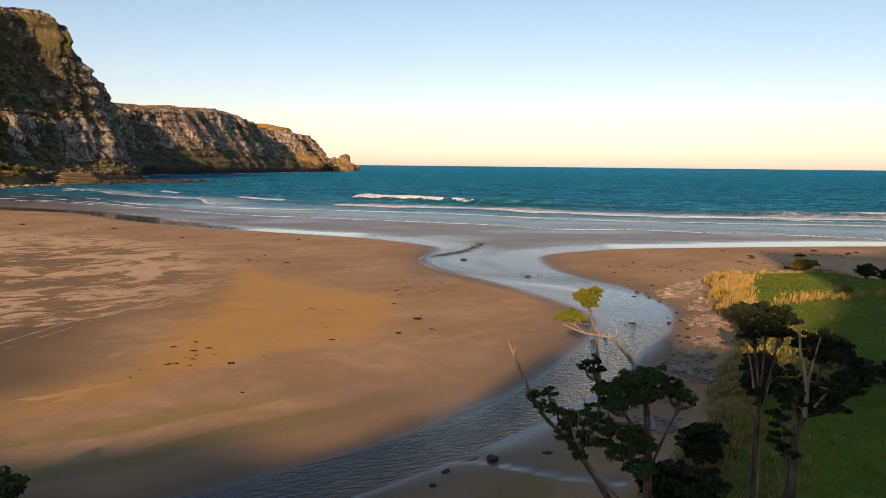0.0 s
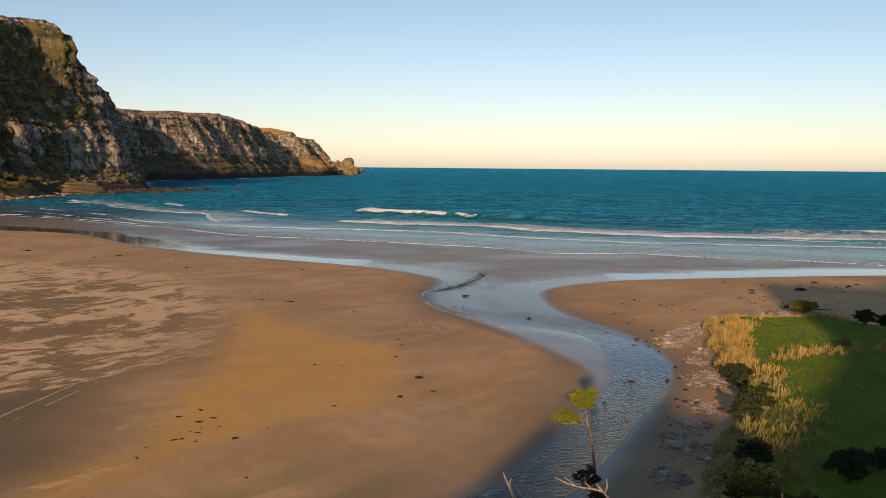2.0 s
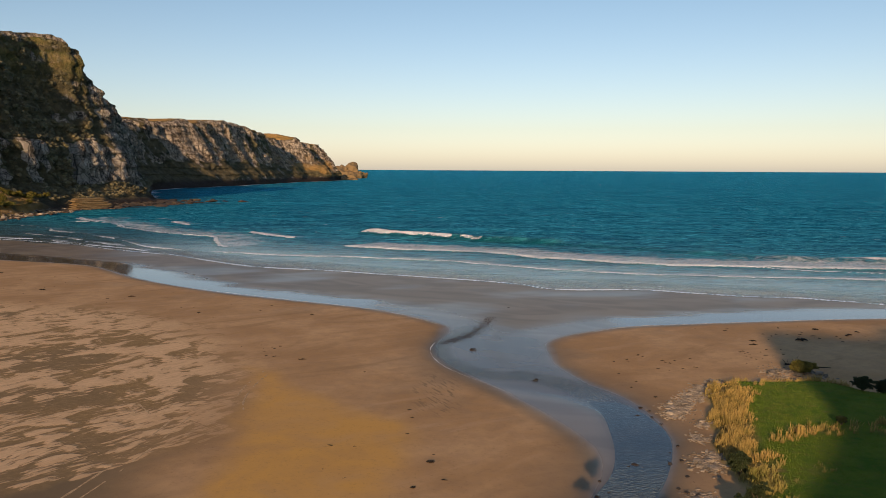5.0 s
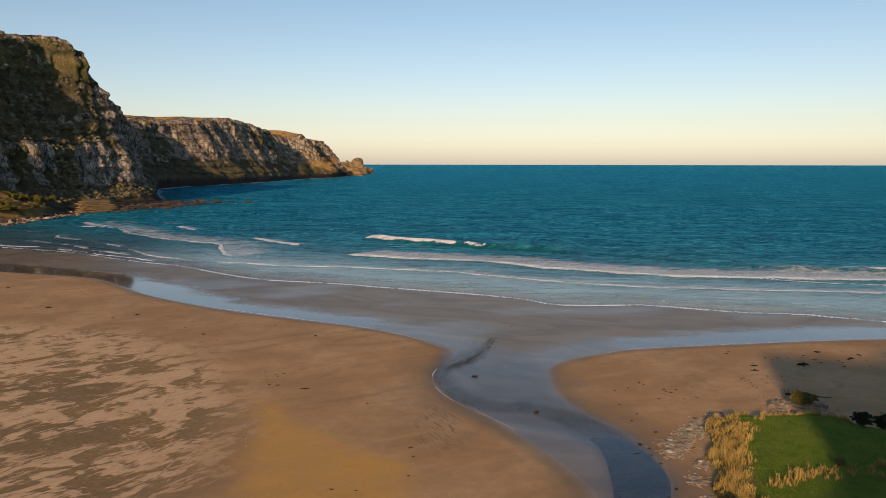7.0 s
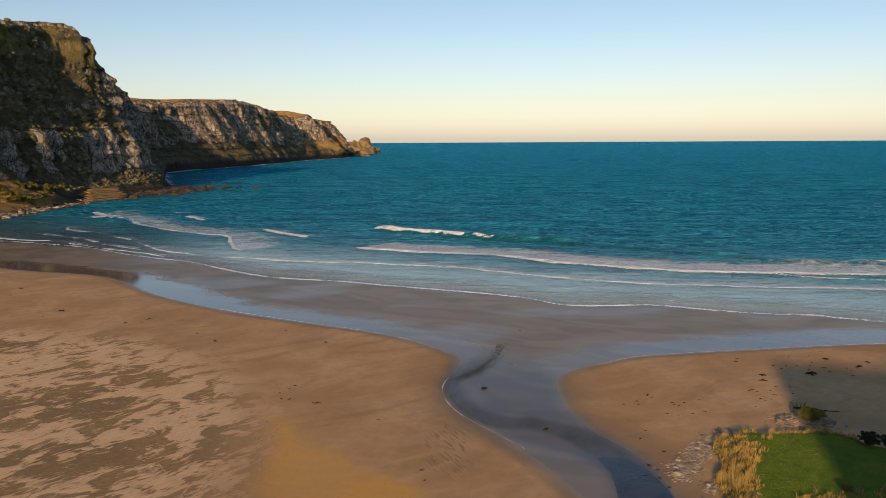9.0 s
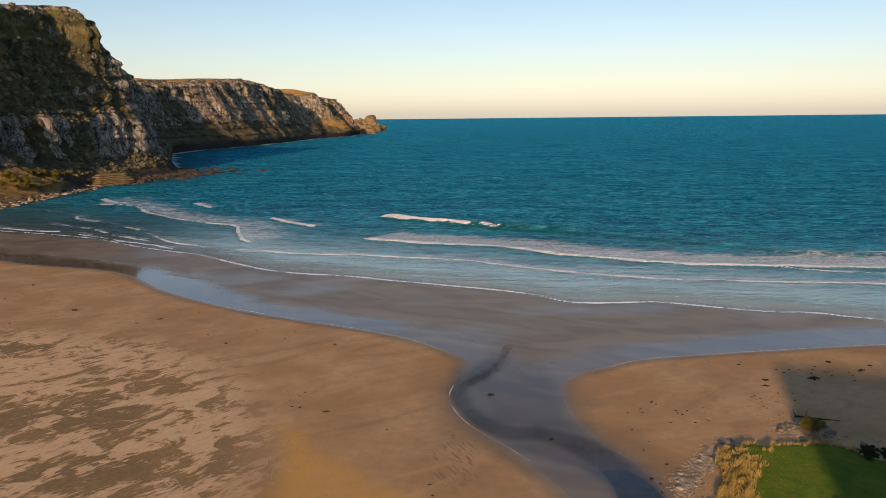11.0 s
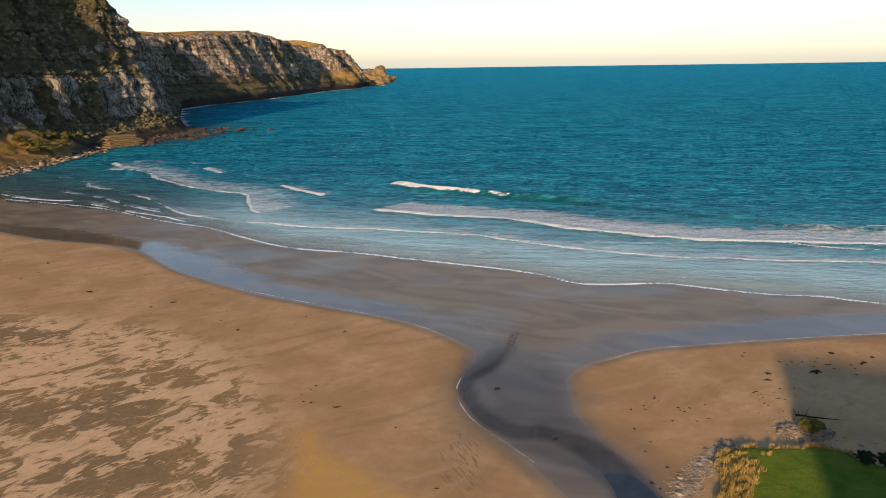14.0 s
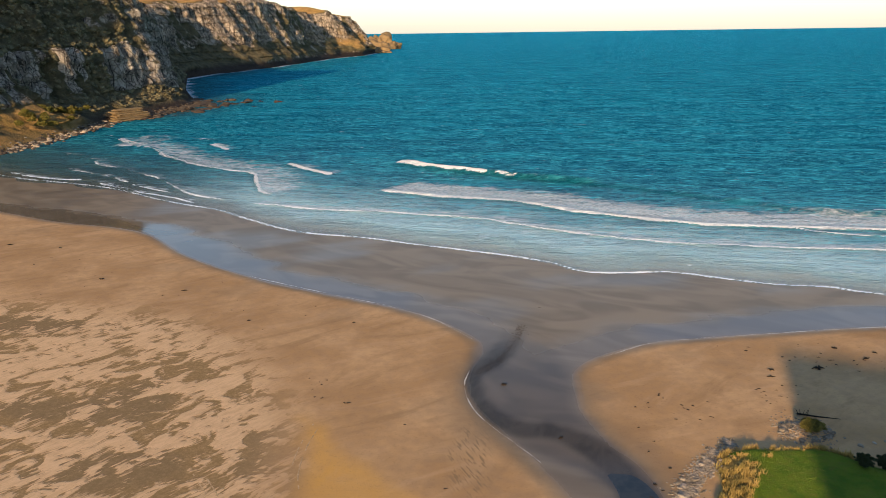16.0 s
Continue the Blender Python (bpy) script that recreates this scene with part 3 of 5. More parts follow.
def build_ground():
    xs = axis((-3200, -260, 220, 12), (-260, -70, 2.6, 0.9), (-70, 72, 0.6, 0.6), (72, 200, 0.9, 8), (200, 3200, 30, 260))
    ys = axis((-900, -90, 90, 8), (-90, 14, 4, 1.5), (14, 150, 0.55, 0.7), (150, 300, 0.7, 1.6), (300, 1200, 12, 120))
    X, Y = np.meshgrid(xs, ys)
    f = ground_fields(X.ravel(), Y.ravel())
    z = np.where(np.abs(X.ravel()) > 700, np.minimum(f["z"], np.where(Y.ravel() > 100, -4, 60)), f["z"])
    GROUND_GRID.update(x=xs, y=ys, z=z.reshape(len(ys), len(xs)))
    me = np_mesh("ground", np.stack([X.ravel(), Y.ravel(), z], -1), grid_faces(len(xs), len(ys)),
                 {k: f[k] for k in ("wet", "film", "ripple", "ochre", "lawn", "tussock", "algae", "bed", "bare", "comb", "mud", "moist")})
    me.materials.append(SAND)
    tagged(new("ground", me), "sandy beach with wind ripples, wet flats and a grassy bank", "beach", kind="structure")


build_ground()


# ---- sea ----
CREST_A = rounded([(-97, 278), (-79, 271.6), (-62.6, 266), (-18, 256), (0, 250), (25, 234), (49, 224), (72, 220.6), (112, 217), (200, 205)], 4)
CREST_B = rounded([(-50, 302), (-36, 294.6), (-20.7, 288.6), (4.8, 280), (28, 265), (49, 255), (69, 247), (95, 242.6), (123, 239.5), (220, 228)], 4)
CREST_B2 = rounded([(95, 241.5), (105, 236), (119, 231.6), (170, 225)], 4)
CREST_C = rounded([(-52, 367), (-24.8, 345), (-0.5, 334), (19, 324), (44.6, 313.5)], 4)
SWELL_C = rounded([(-52, 367), (-24.8, 345), (-0.5, 334), (19, 324), (49, 309), (69, 294.4), (89.5, 280), (108, 267.4), (132, 259.6), (230, 240)], 4)
CREST_L = rounded([(-224, 419), (-210, 421), (-193, 412), (-172, 385), (-149, 363), (-127, 347), (-110, 334.6), (-104, 319.5), (-95.6, 299), (-87, 291.6)], 4)
CREST_M = rounded([(-221, 385), (-207, 374), (-195, 360), (-180, 350), (-165, 337), (-152, 327), (-136, 307), (-120, 289), (-100, 279)], 4)
CREST_N = rounded([(-103, 364.6), (-87, 347), (-73, 335)], 4)
CREST_O = rounded([(-233, 342), (-213, 331), (-196, 325), (-180, 320), (-164, 309), (-146, 297), (-127, 285), (-112, 273)], 4)
CREST_P = rounded([(-165, 428), (-147, 409.5)], 6)
CREST_Q = rounded([(-184, 450.6), (-171.6, 445)], 6)
CREST_R = rounded([(-232, 452), (-213, 435), (-204, 430)], 6)
CREST_S = rounded([(-208, 352), (-188, 338), (-166, 322), (-148, 306), (-130, 294)], 4)
CREST_T = rounded([(130, 266), (140, 262), (165, 257)], 4)
CREST_U = rounded([(-240, 400), (-226, 390), (-214, 388)], 4)


def build_sea():
    xs = axis((-4800, -330, 240, 16), (-330, -150, 3.0, 1.6), (-150, 160, 1.1, 1.1), (160, 320, 2, 8), (320, 4800, 30, 260))
    ys = axis((120, 180, 6, 1.2), (180, 320, 0.6, 0.7), (320, 380, 0.8, 1.1), (380, 700, 1.6, 8), (700, 2600, 12, 60), (2600, 4990, 80, 160))
    X, Y = np.meshgrid(xs, ys)
    x, y = X.ravel(), Y.ravel()
    off = y - swash_y(x)
    z = np.full(x.shape, -0.25)
    foam, lace = np.zeros(x.shape), np.zeros(x.shape)
    near = (y < 520) & (np.abs(x) < 420)
    nx_, ny_ = x[near], y[near]
    zn, fo, la, fa = z[near].copy(), foam[near].copy(), lace[near].copy(), np.zeros(near.sum())
    for line, height, width, wash, strength, broken in (
            (CREST_A, 0.35, 0.55, 12, 0.7, 0.2), (CREST_B, 0.6, 0.8, 34, 1.1, 0.05), (CREST_B2, 0.3, 0.42, 10, 0.5, 0.3), (CREST_C, 1.2, 0.85, 9, 0.5, 0.75), (CREST_L, 0.5, 0.6, 34, 0.72, 0.2), (CREST_M, 0.3, 0.5, 9, 0.5, 0.6),
            (CREST_N, 0.7, 1.2, 12, 0.6, 0.2), (CREST_O, 0.2, 0.42, 6, 0.4, 0.7), (CREST_P, 0.4, 1.3, 10, 0.6, 0.3), (CREST_Q, 0.3, 1.0, 8, 0.5, 0.3), (CREST_R, 0.5, 1.3, 44, 0.5, 0.2), (CREST_S, 0.2, 0.42, 6, 0.45, 0.85),
            (CREST_T, 0.6, 1.2, 8, 0.6, 0.2), (CREST_U, 0.2, 0.5, 6, 0.4, 0.6)):
        wob = 2.0 * (fbm(nx_ / 8, ny_ / 8, 51) - 0.5) + 4 * (fbm(nx_ / 26, ny_ / 26, 52, 2) - 0.5)
        d, side, along = line_distance(nx_, ny_, line)
        sd = d * side + wob                     # seaward positive
        ends = smooth(0, 0.06, along) * smooth(1, 0.93, along)
        gap = (1 - broken) + broken * smooth(0.40, 0.56, fbm(nx_ / 11, ny_ / 30, 53 + int(10 * width)))
        wide = width * (0.35 + 1.3 * fbm(nx_ / 9, ny_ / 24, 54, 3))
        zn += 1.2 * height * np.exp(-(sd / np.where(sd < 0, 0.75 + 0.5 * width, 2.4 + width)) ** 2) * ends
        fo = np.maximum(fo, np.minimum(1.0, 1.2 * np.exp(-((sd + 0.35 * wide) / wide) ** 2)) * ends * gap)
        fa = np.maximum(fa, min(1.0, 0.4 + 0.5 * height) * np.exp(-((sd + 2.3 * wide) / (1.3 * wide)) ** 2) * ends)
        la = np.maximum(la, strength * smooth(-0.5, 1.0, sd) * smooth(wash, wash * 0.2, sd) * ends * (0.55 + 0.45 * gap))
    d, side, along = line_distance(nx_, ny_, SWELL_C)
    zn += 1.3 * np.exp(-((d * side - 1.0) / 3.8) ** 2) * smooth(0, 0.05, along)
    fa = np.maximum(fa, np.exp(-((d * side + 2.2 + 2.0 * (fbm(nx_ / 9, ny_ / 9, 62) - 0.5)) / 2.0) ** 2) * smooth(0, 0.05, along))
    # foam lip on the swash line
    o = off[near]
    fo = np.maximum(fo, 0.95 * np.exp(-((o - 0.5) / 0.5) ** 2) * (0.6 + 0.4 * smooth(0.4, 0.6, fbm(nx_ / 10, ny_ / 10, 55))))
    la = np.maximum(la, 0.2 * smooth(4, 20, o) * smooth(80, 40, o) * smooth(-110, -60, nx_))
    zn += 0.13 * np.exp(-((o - 0.8) / np.where(o < 0.8, 0.5, 2.0)) ** 2)
    face = np.zeros(x.shape)
    z[near], foam[near], lace[near], face[near] = zn, fo, la, fa
    swell = np.sin((y + 0.25 * x + 14 * fbm(x / 90, y / 90, 57)) / 9.0) * 0.18 + np.sin((y + 0.1 * x + 30 * fbm(x / 150, y / 150, 58)) / 21.0) * 0.3
    chop_h = 1.0 * (fbm(x / 13 + 0.2 * y / 13, y / 6, 61, 3) - 0.5)
    z += chop_h * smooth(25, 110, off) * smooth(1100, 420, y)
    z += swell * smooth(40, 160, off) * smooth(3000, 800, y)
    # foam at the foot of the cliffs
    shore = x - coast_x(y)
    wash = smooth(16, 2, shore + 10 * (fbm(x / 25, y / 25, 59) - 0.5)) * (y > 560) * (y < 2080) * (shore > -60)
    foam = np.maximum(foam, 0.5 * wash)
    z += 19.0 * smooth(2700, 4990, y)
    shallow = np.exp(-(np.clip(off, 0, None) / 62.0) ** 1.6) * 0.95 + 0.24 * np.exp(-np.clip(off, 0, None) / 240.0)
    thin = smooth(26, 1, off + 10 * (fbm(x / 18, y / 18, 60) - 0.5)) * 0.9
    kelp_shade = smooth(-85, -160, x) * smooth(120, 20, off + 30 * (fbm(x / 20, y / 20, 63) - 0.5))
    # added darkening along the cliff foot, greys the headland's shadow on the sea
    kelp_shade = np.maximum(kelp_shade, 0.85 * smooth(75, 10, shore + 40 * (fbm(x / 30, y / 60, 64) - 0.5)) * smooth(520, 600, y) * smooth(1500, 1100, y) * (shore > -60))
    shallow = shallow * (1 - 0.55 * smooth(-80, -170, x))
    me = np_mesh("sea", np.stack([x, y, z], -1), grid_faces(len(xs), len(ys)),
                 {"foam": foam, "lace": lace, "shallow": np.clip(shallow, 0, 1), "thin": thin, "open_sea": smooth(50, 140, off), "face": face, "kelp_shade": kelp_shade})
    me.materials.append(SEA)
    tagged(new("sea", me), "teal sea with foaming breakers rolling onto the beach", "sea", kind="structure")


# ---- cliffs ----
COAST = np.array([(-620, -900), (-480, 100), (-335, 300), (-274, 397), (-272, 429), (-275, 478), (-280, 539), (-268, 556), (-270, 616), (-268, 662), (-288, 715), (-330, 800), (-372, 904),
                  (-425, 1040), (-415, 1134), (-388, 1270), (-368, 1463), (-356, 1640), (-340, 1720), (-314, 1800), (-312, 1960), (-345, 2080), (-450, 2260)])
TOPS = np.array([(-900, 130), (300, 142), (560, 134), (620, 138), (640, 140), (652, 137), (660, 128), (668, 113), (676, 99), (690, 88), (700, 79), (712, 68), (724, 60), (745, 60), (780, 74), (850, 82), (960, 90), (1100, 100), (1180, 105),
                 (1230, 103), (1300, 111), (1400, 115), (1450, 112), (1500, 110), (1560, 107), (1600, 103), (1640, 90), (1670, 95), (1740, 98), (1830, 97), (1920, 86), (1985, 62), (2040, 40), (2090, 20), (2140, 8), (2300, 2)])
SETBACK = np.array([(-900, 95), (560, 94), (620, 90), (640, 82), (652, 71), (660, 66), (668, 59), (676, 50), (690, 46), (700, 38), (712, 28), (724, 22), (745, 23), (780, 32), (850, 36), (900, 50), (1150, 84), (1300, 80), (1480, 60), (1620, 62), (1680, 92),
                    (1850, 84), (2000, 36), (2200, 20)])


def coast_x(y):
    return np.interp(y, COAST[:, 1], COAST[:, 0])


def build_cliffs():
    ys = axis((60, 340, 20, 6), (340, 780, 1.9, 1.9), (780, 1250, 2.6, 2.6), (1250, 2280, 3.2, 3.2))
    vs = np.concatenate([np.linspace(0, 1, 110), 1 + np.linspace(0, 1, 22)[1:] ** 1.6])
    Y, V = np.meshgrid(ys, vs)
    y, v = Y.ravel(), V.ravel()
    soft = lambda table: np.interp(y, table[:, 0], table[:, 1])
    top, back = soft(TOPS) + (6 + 9 * smooth(1100, 1250, y)) * (fbm(y / 26, y * 0, 71, 3) - 0.5), soft(SETBACK)
    near = smooth(820, 700, y)                         # first headland: two walls with a scrub slope between
    vv = np.clip(v, 0, 1)
    # share of the height and of the setback along the profile
    h1 = np.interp(vv, [0, 0.16, 0.22, 0.42, 0.50, 0.66, 0.74, 0.93, 1], [0, 0.085, 0.14, 0.36, 0.40, 0.60, 0.66, 0.96, 1])
    s1 = np.interp(vv, [0, 0.16, 0.22, 0.42, 0.50, 0.66, 0.74, 0.93, 1], [0, 0.34, 0.46, 0.54, 0.62, 0.80, 0.86, 0.95, 1])
    h2 = np.interp(vv, [0, 0.10, 0.25, 0.38, 0.88, 1], [0, 0.13, 0.28, 0.42, 0.94, 1])
    s2 = np.interp(vv, [0, 0.10, 0.25, 0.38, 0.88, 1], [0, 0.08, 0.33, 0.48, 0.84, 1])
    cape_ = smooth(1620, 1690, y)
    h2, s2 = h2 + (0.08 * vv ** 0.5 + 0.92 * vv - h2) * 0.95 * cape_, s2 + (vv - s2) * 0.95 * cape_
    h, s = h1 * near + h2 * (1 - near), s1 * near + s2 * (1 - near)
    z = top * h
    x = coast_x(y) - back * s
    # ribs and gullies
    lean = y + 0.12 * z * (1 - near) - 0.1 * z * near
    big = fbm(lean / 62, z / 300, 73, 3) - 0.5
    far = 1 - near
    rib = (fbm(lean / 15, z / 120, 74, 4) - 0.5) * near + (fbm(lean / 42, z / 170, 74, 4) - 0.5) * far
    fine = fbm(lean / 5, z / 14, 75, 4) - 0.5
    crack = np.abs(fbm(lean / 24, z / 160, 76, 3) - 0.5)
    block = (np.round(3.0 * fbm(lean / 9, z / 11, 89, 3)) / 3.0 - 0.5) * near + (np.round(4.0 * fbm(lean / 26, z / 24, 89, 3)) / 4.0 - 0.5) * 2.2 * far
    buttress = (np.abs(np.sin(np.pi * (lean / 84 + 1.3 * fbm(lean / 150, z / 300, 98, 2)))) ** 0.7 - 0.6) * far * smooth(0.2, 0.5, vv) * smooth(1800, 1650, y)
    gully = smooth(0.035, 0.0, np.abs(fbm(lean / 58, z / 400, 97, 2) - 0.5)) * far * smooth(0.3, 0.6, vv)
    strata = ((z + 8 * fbm(lean / 60, z / 60, 90, 2)) / 11.0) % 1.0
    face = smooth(0.02, 0.14, vv) * smooth(1.35, 0.97, v)
    x = x + face * ((16 + 34 * (1 - near)) * big + (9 + 17 * far) * rib + (7.0 - 3.5 * far) * fine + 6.0 * block - 3.0 * strata - 7 * smooth(0.07, 0.0, crack) * near - 12 * gully + 6 * buttress)
    # a grassy knoll at the foot of the first headland
    x = x + 15 * np.exp(-((y - 498) / 32) ** 2) * smooth(0.02, 0.10, vv) * smooth(0.34, 0.2, vv)
    z = z + face * (2.5 * rib + 2.5 * fine)
    plateau = v > 1
    run = np.clip(v - 1, 0, 1)
    x = np.where(plateau, x - run * 420, x)
    z = np.where(plateau, z + smooth(0, 0.14, run) * (11 * far * smooth(1260, 1060, y) + 9 * smooth(1640, 1730, y) + 5 * (fbm(x / 60, y / 60, 77) - 0.5)) - 30 * smooth(0.3, 1, run) * (1 - near), z)
    z = z + 1.2 * (fbm(x / 12, y / 12, 78) - 0.5) * (v > 0.01) - 1.0 * (v < 0.01)
    # surface kinds
    n1 = fbm(y / 40, z / 30, 80)
    column = smooth(0.40, 0.50, fbm(lean / 17, z / 90, 87, 3))
    lower = smooth(0.19, 0.23, vv + 0.10 * (n1 - 0.5)) * smooth(0.47, 0.41, vv + 0.14 * (fbm(y / 14, z / 60, 88) - 0.5)) * column
    upper = smooth(0.50, 0.62, vv) * smooth(1.02, 0.98, vv) * smooth(632, 682, y + 70 * (n1 - 0.5)) * (0.3 + 0.7 * column) * (0.35 + 0.65 * smooth(0.40, 0.52, fbm(lean / 9, z / 26, 95, 3)))
    mid = 0.6 * smooth(0.55, 0.70, fbm(y / 20, z / 12, 81)) * smooth(0.5, 0.6, vv)
    flank = 0.68 * smooth(648, 672, y + 30 * (n1 - 0.5)) * smooth(0.28, 0.42, vv)
    cap = smooth(0.945, 0.962, vv) * smooth(1.03, 0.99, v) * smooth(670, 650, y) * smooth(0.30, 0.42, fbm(y / 16, z / 20, 99, 2))
    rock1 = np.clip(np.maximum(np.maximum(np.maximum(lower, upper), mid), np.maximum(flank, cap)), 0, 1) * 0.95
    rock2 = np.clip(smooth(0.27, 0.38, vv + 0.2 * (n1 - 0.5)) * smooth(1.01, 0.97, vv) + 0.8 * smooth(0.14, 0.05, vv) * column * smooth(1150, 1350, y), 0, 1)
    rock2 = np.maximum(rock2, 0.8 * smooth(0.60, 0.68, fbm(lean / 30, z / 16, 96, 3)) * smooth(0.06, 0.12, vv))
    rock2 = rock2 * (0.4 + 0.6 * smooth(0.26, 0.44, fbm(lean / 26, z / 80, 82))) * smooth(0.015, 0.05, crack)
    rock = rock1 * near + rock2 * (1 - near)
    turf = np.maximum(smooth(0.985, 1.02, v), smooth(0.74, 0.92, vv) * near * smooth(0.36, 0.5, fbm(y / 18, z / 12, 83)) * 0.9 * smooth(685, 655, y) * (1 - cap))
    # golden grass at the foot; its sunlit glow is partly in the colour
    sunlit_glade = smooth(0.30, 0.12, vv) * smooth(530, 480, y) * smooth(0.30, 0.45, fbm(y / 26, z / 16, 84))
    # tawny grass on the cape slope, whose colour also carries sunlit warmth
    cape = smooth(1600, 1680, y) * smooth(0.72, 0.4, vv) * smooth(0.1, 0.2, vv) * smooth(0.4, 0.55, fbm(y / 30, z / 24, 85))
    turf = np.clip(np.maximum(np.maximum(turf, sunlit_glade), cape * 0.8), 0, 1)
    tide = smooth(6.5 + 7 * far, 2.5 + 4 * far, z + 3 * (fbm(y / 12, z / 6, 86) - 0.5)) * (v < 0.5) * smooth(470, 560, y)
    nx, ny = len(ys), len(vs)
    faces = grid_faces(nx, ny)
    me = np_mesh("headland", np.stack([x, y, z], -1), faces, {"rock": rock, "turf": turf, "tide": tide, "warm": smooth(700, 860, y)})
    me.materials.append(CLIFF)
    tagged(new("headland", me), "tall pale rock cliffs with dark scrub and tawny grass tops", "cliff", kind="structure")


build_sea()
build_cliffs()


# ---- stream ----
def build_stream():
    c = COURSE[:, :2]
    t = np.gradient(c, axis=0)
    nrm = np.stack([-t[:, 1], t[:, 0]], -1) / np.linalg.norm(t, axis=1)[:, None]
    cols = np.linspace(-1, 1, 13)
    v, edge, lively = [], [], []
    n = len(c)
    for i in range(n):
        for a in cols:
            p = c[i] + nrm[i] * a * (COURSE[i, 2] + 0.45) * float(1 - 0.75 * smooth(86, 112, c[i, 1]))
            v.append((p[0], p[1], -0.085 - 0.16 * float(smooth(84, 112, np.array(p[1])))))
            edge.append(float(smooth(0.80, 0.95, np.array(abs(a)))) * (0.2 if 70 < p[1] < 96 else 0.05))
            lively.append(float(0.12 + 0.88 * smooth(84, 46, np.array(p[1]))))
    me = np_mesh("stream", v, grid_faces(13, n), {"edge": edge, "lively": lively})
    me.materials.append(STREAM)
    tagged(new("stream", me), "shallow stream winding across the sand to the sea", "stream", kind="structure")


build_stream()


# ---- materials of the things ----
def leaf_material(name, dark, light, tips):
    m = Mat(name, rough=0.6, spec=0.25)
    col = m.mix(m.island(), dark, light)
    col = m.mix(m.step(m.noise(0.9, 3), 0.45, 0.7, 0, 0.7), col, tips)
    return m.done(col, 0.62)


def bark_material(name, dark, light):
    m = Mat(name, rough=0.9, spec=0.15)
    grain = m.noise(1.0, 6, 0.65, m.scaled(m.pos, (9, 9, 1.6)))
    col = m.mix(m.step(grain, 0.35, 0.65), dark, light)
    return m.done(col, 0.9, m.bump(grain, 0.7, 0.05))


def stone_material(name, dark, light, stain):
    m = Mat(name, rough=0.9, spec=0.2)
    col = m.mix(m.step(m.noise(1.1, 6, 0.65), 0.3, 0.7), dark, light)
    col = m.mix(m.step(m.noise(4.0, 5, 0.7), 0.5, 0.75, 0, 0.7), col, stain)
    col = m.mix(m.math("MULTIPLY", m.random(), 0.5), col, dark)
    return m.done(col, 0.9, m.bump(m.noise(3.0, 6, 0.7), 0.7, 0.12))


def straw_material(name, base, tip, green):
    m = Mat(name, rough=0.85, spec=0.15)
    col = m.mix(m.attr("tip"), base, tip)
    col = m.mix(m.math("MULTIPLY", m.step(m.noise(0.5, 4, 0.65), 0.46, 0.66), 0.7), col, green)
    col = m.mix(m.math("MULTIPLY", m.island(), 0.4), col, base)
    return m.done(col, 0.85)


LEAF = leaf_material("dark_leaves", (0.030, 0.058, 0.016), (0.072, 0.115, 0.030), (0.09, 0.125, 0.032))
# the next two carry low sunlight in their yellowed leaf colour
LEAF_GOLD_LIT = leaf_material("sunlit_yellow_green_leaves", (0.07, 0.10, 0.010), (0.16, 0.18, 0.020), (0.19, 0.18, 0.022))
LEAF_OLIVE_LIT = leaf_material("sunlit_olive_leaves", (0.075, 0.070, 0.014), (0.19, 0.165, 0.032), (0.26, 0.20, 0.045))
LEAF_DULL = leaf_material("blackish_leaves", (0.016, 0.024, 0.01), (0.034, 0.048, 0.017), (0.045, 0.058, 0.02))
BARK = bark_material("tree_bark", (0.075, 0.056, 0.042), (0.21, 0.165, 0.125))
DEADWOOD = bark_material("bleached_wood", (0.24, 0.17, 0.115), (0.45, 0.35, 0.26))
DRIFT = bark_material("wet_driftwood", (0.014, 0.011, 0.009), (0.046, 0.034, 0.026))
SLAB = stone_material("pale_slab_stone", (0.21, 0.165, 0.125), (0.47, 0.385, 0.30), (0.58, 0.50, 0.40))
DARKROCK = stone_material("dark_wet_rock", (0.035, 0.028, 0.024), (0.10, 0.078, 0.062), (0.16, 0.125, 0.095))
def shore_material():
    m = Mat("shore_rubble_stone", rough=0.9, spec=0.2)
    col = m.mix(m.math("MULTIPLY", m.step(m.island(), 0.35, 0.9), m.lerp(m.attr("pale"), 0.15, 0.8)), (0.06, 0.045, 0.035), (0.42, 0.34, 0.25))
    return m.done(col, 0.9, m.bump(m.noise(1.5, 5, 0.7), 0.6, 0.2))


SHOREROCK = shore_material()
RUBBLE = stone_material("rubble_stone", (0.11, 0.085, 0.062), (0.36, 0.29, 0.22), (0.50, 0.42, 0.33))
OCHREROCK = stone_material("ochre_layered_rock", (0.16, 0.105, 0.055), (0.36, 0.25, 0.12), (0.42, 0.31, 0.17))
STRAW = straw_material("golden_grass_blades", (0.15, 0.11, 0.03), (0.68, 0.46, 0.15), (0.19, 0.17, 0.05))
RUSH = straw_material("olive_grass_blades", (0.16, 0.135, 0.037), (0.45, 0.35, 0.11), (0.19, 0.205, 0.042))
SCRUB = leaf_material("cliff_scrub_leaves", (0.068, 0.061, 0.036), (0.148, 0.128, 0.070), (0.185, 0.155, 0.082))
rng = np.random.RandomState(5)


def part(name, me, material, parent=None, label=""):
    """Links a mesh as one object, under its thing if there is one."""
    if material:
        me.materials.append(material)
    ob = new(name, me)
    if parent:
        ob.parent = parent
    if label:
        ob["label"] = label
    return ob


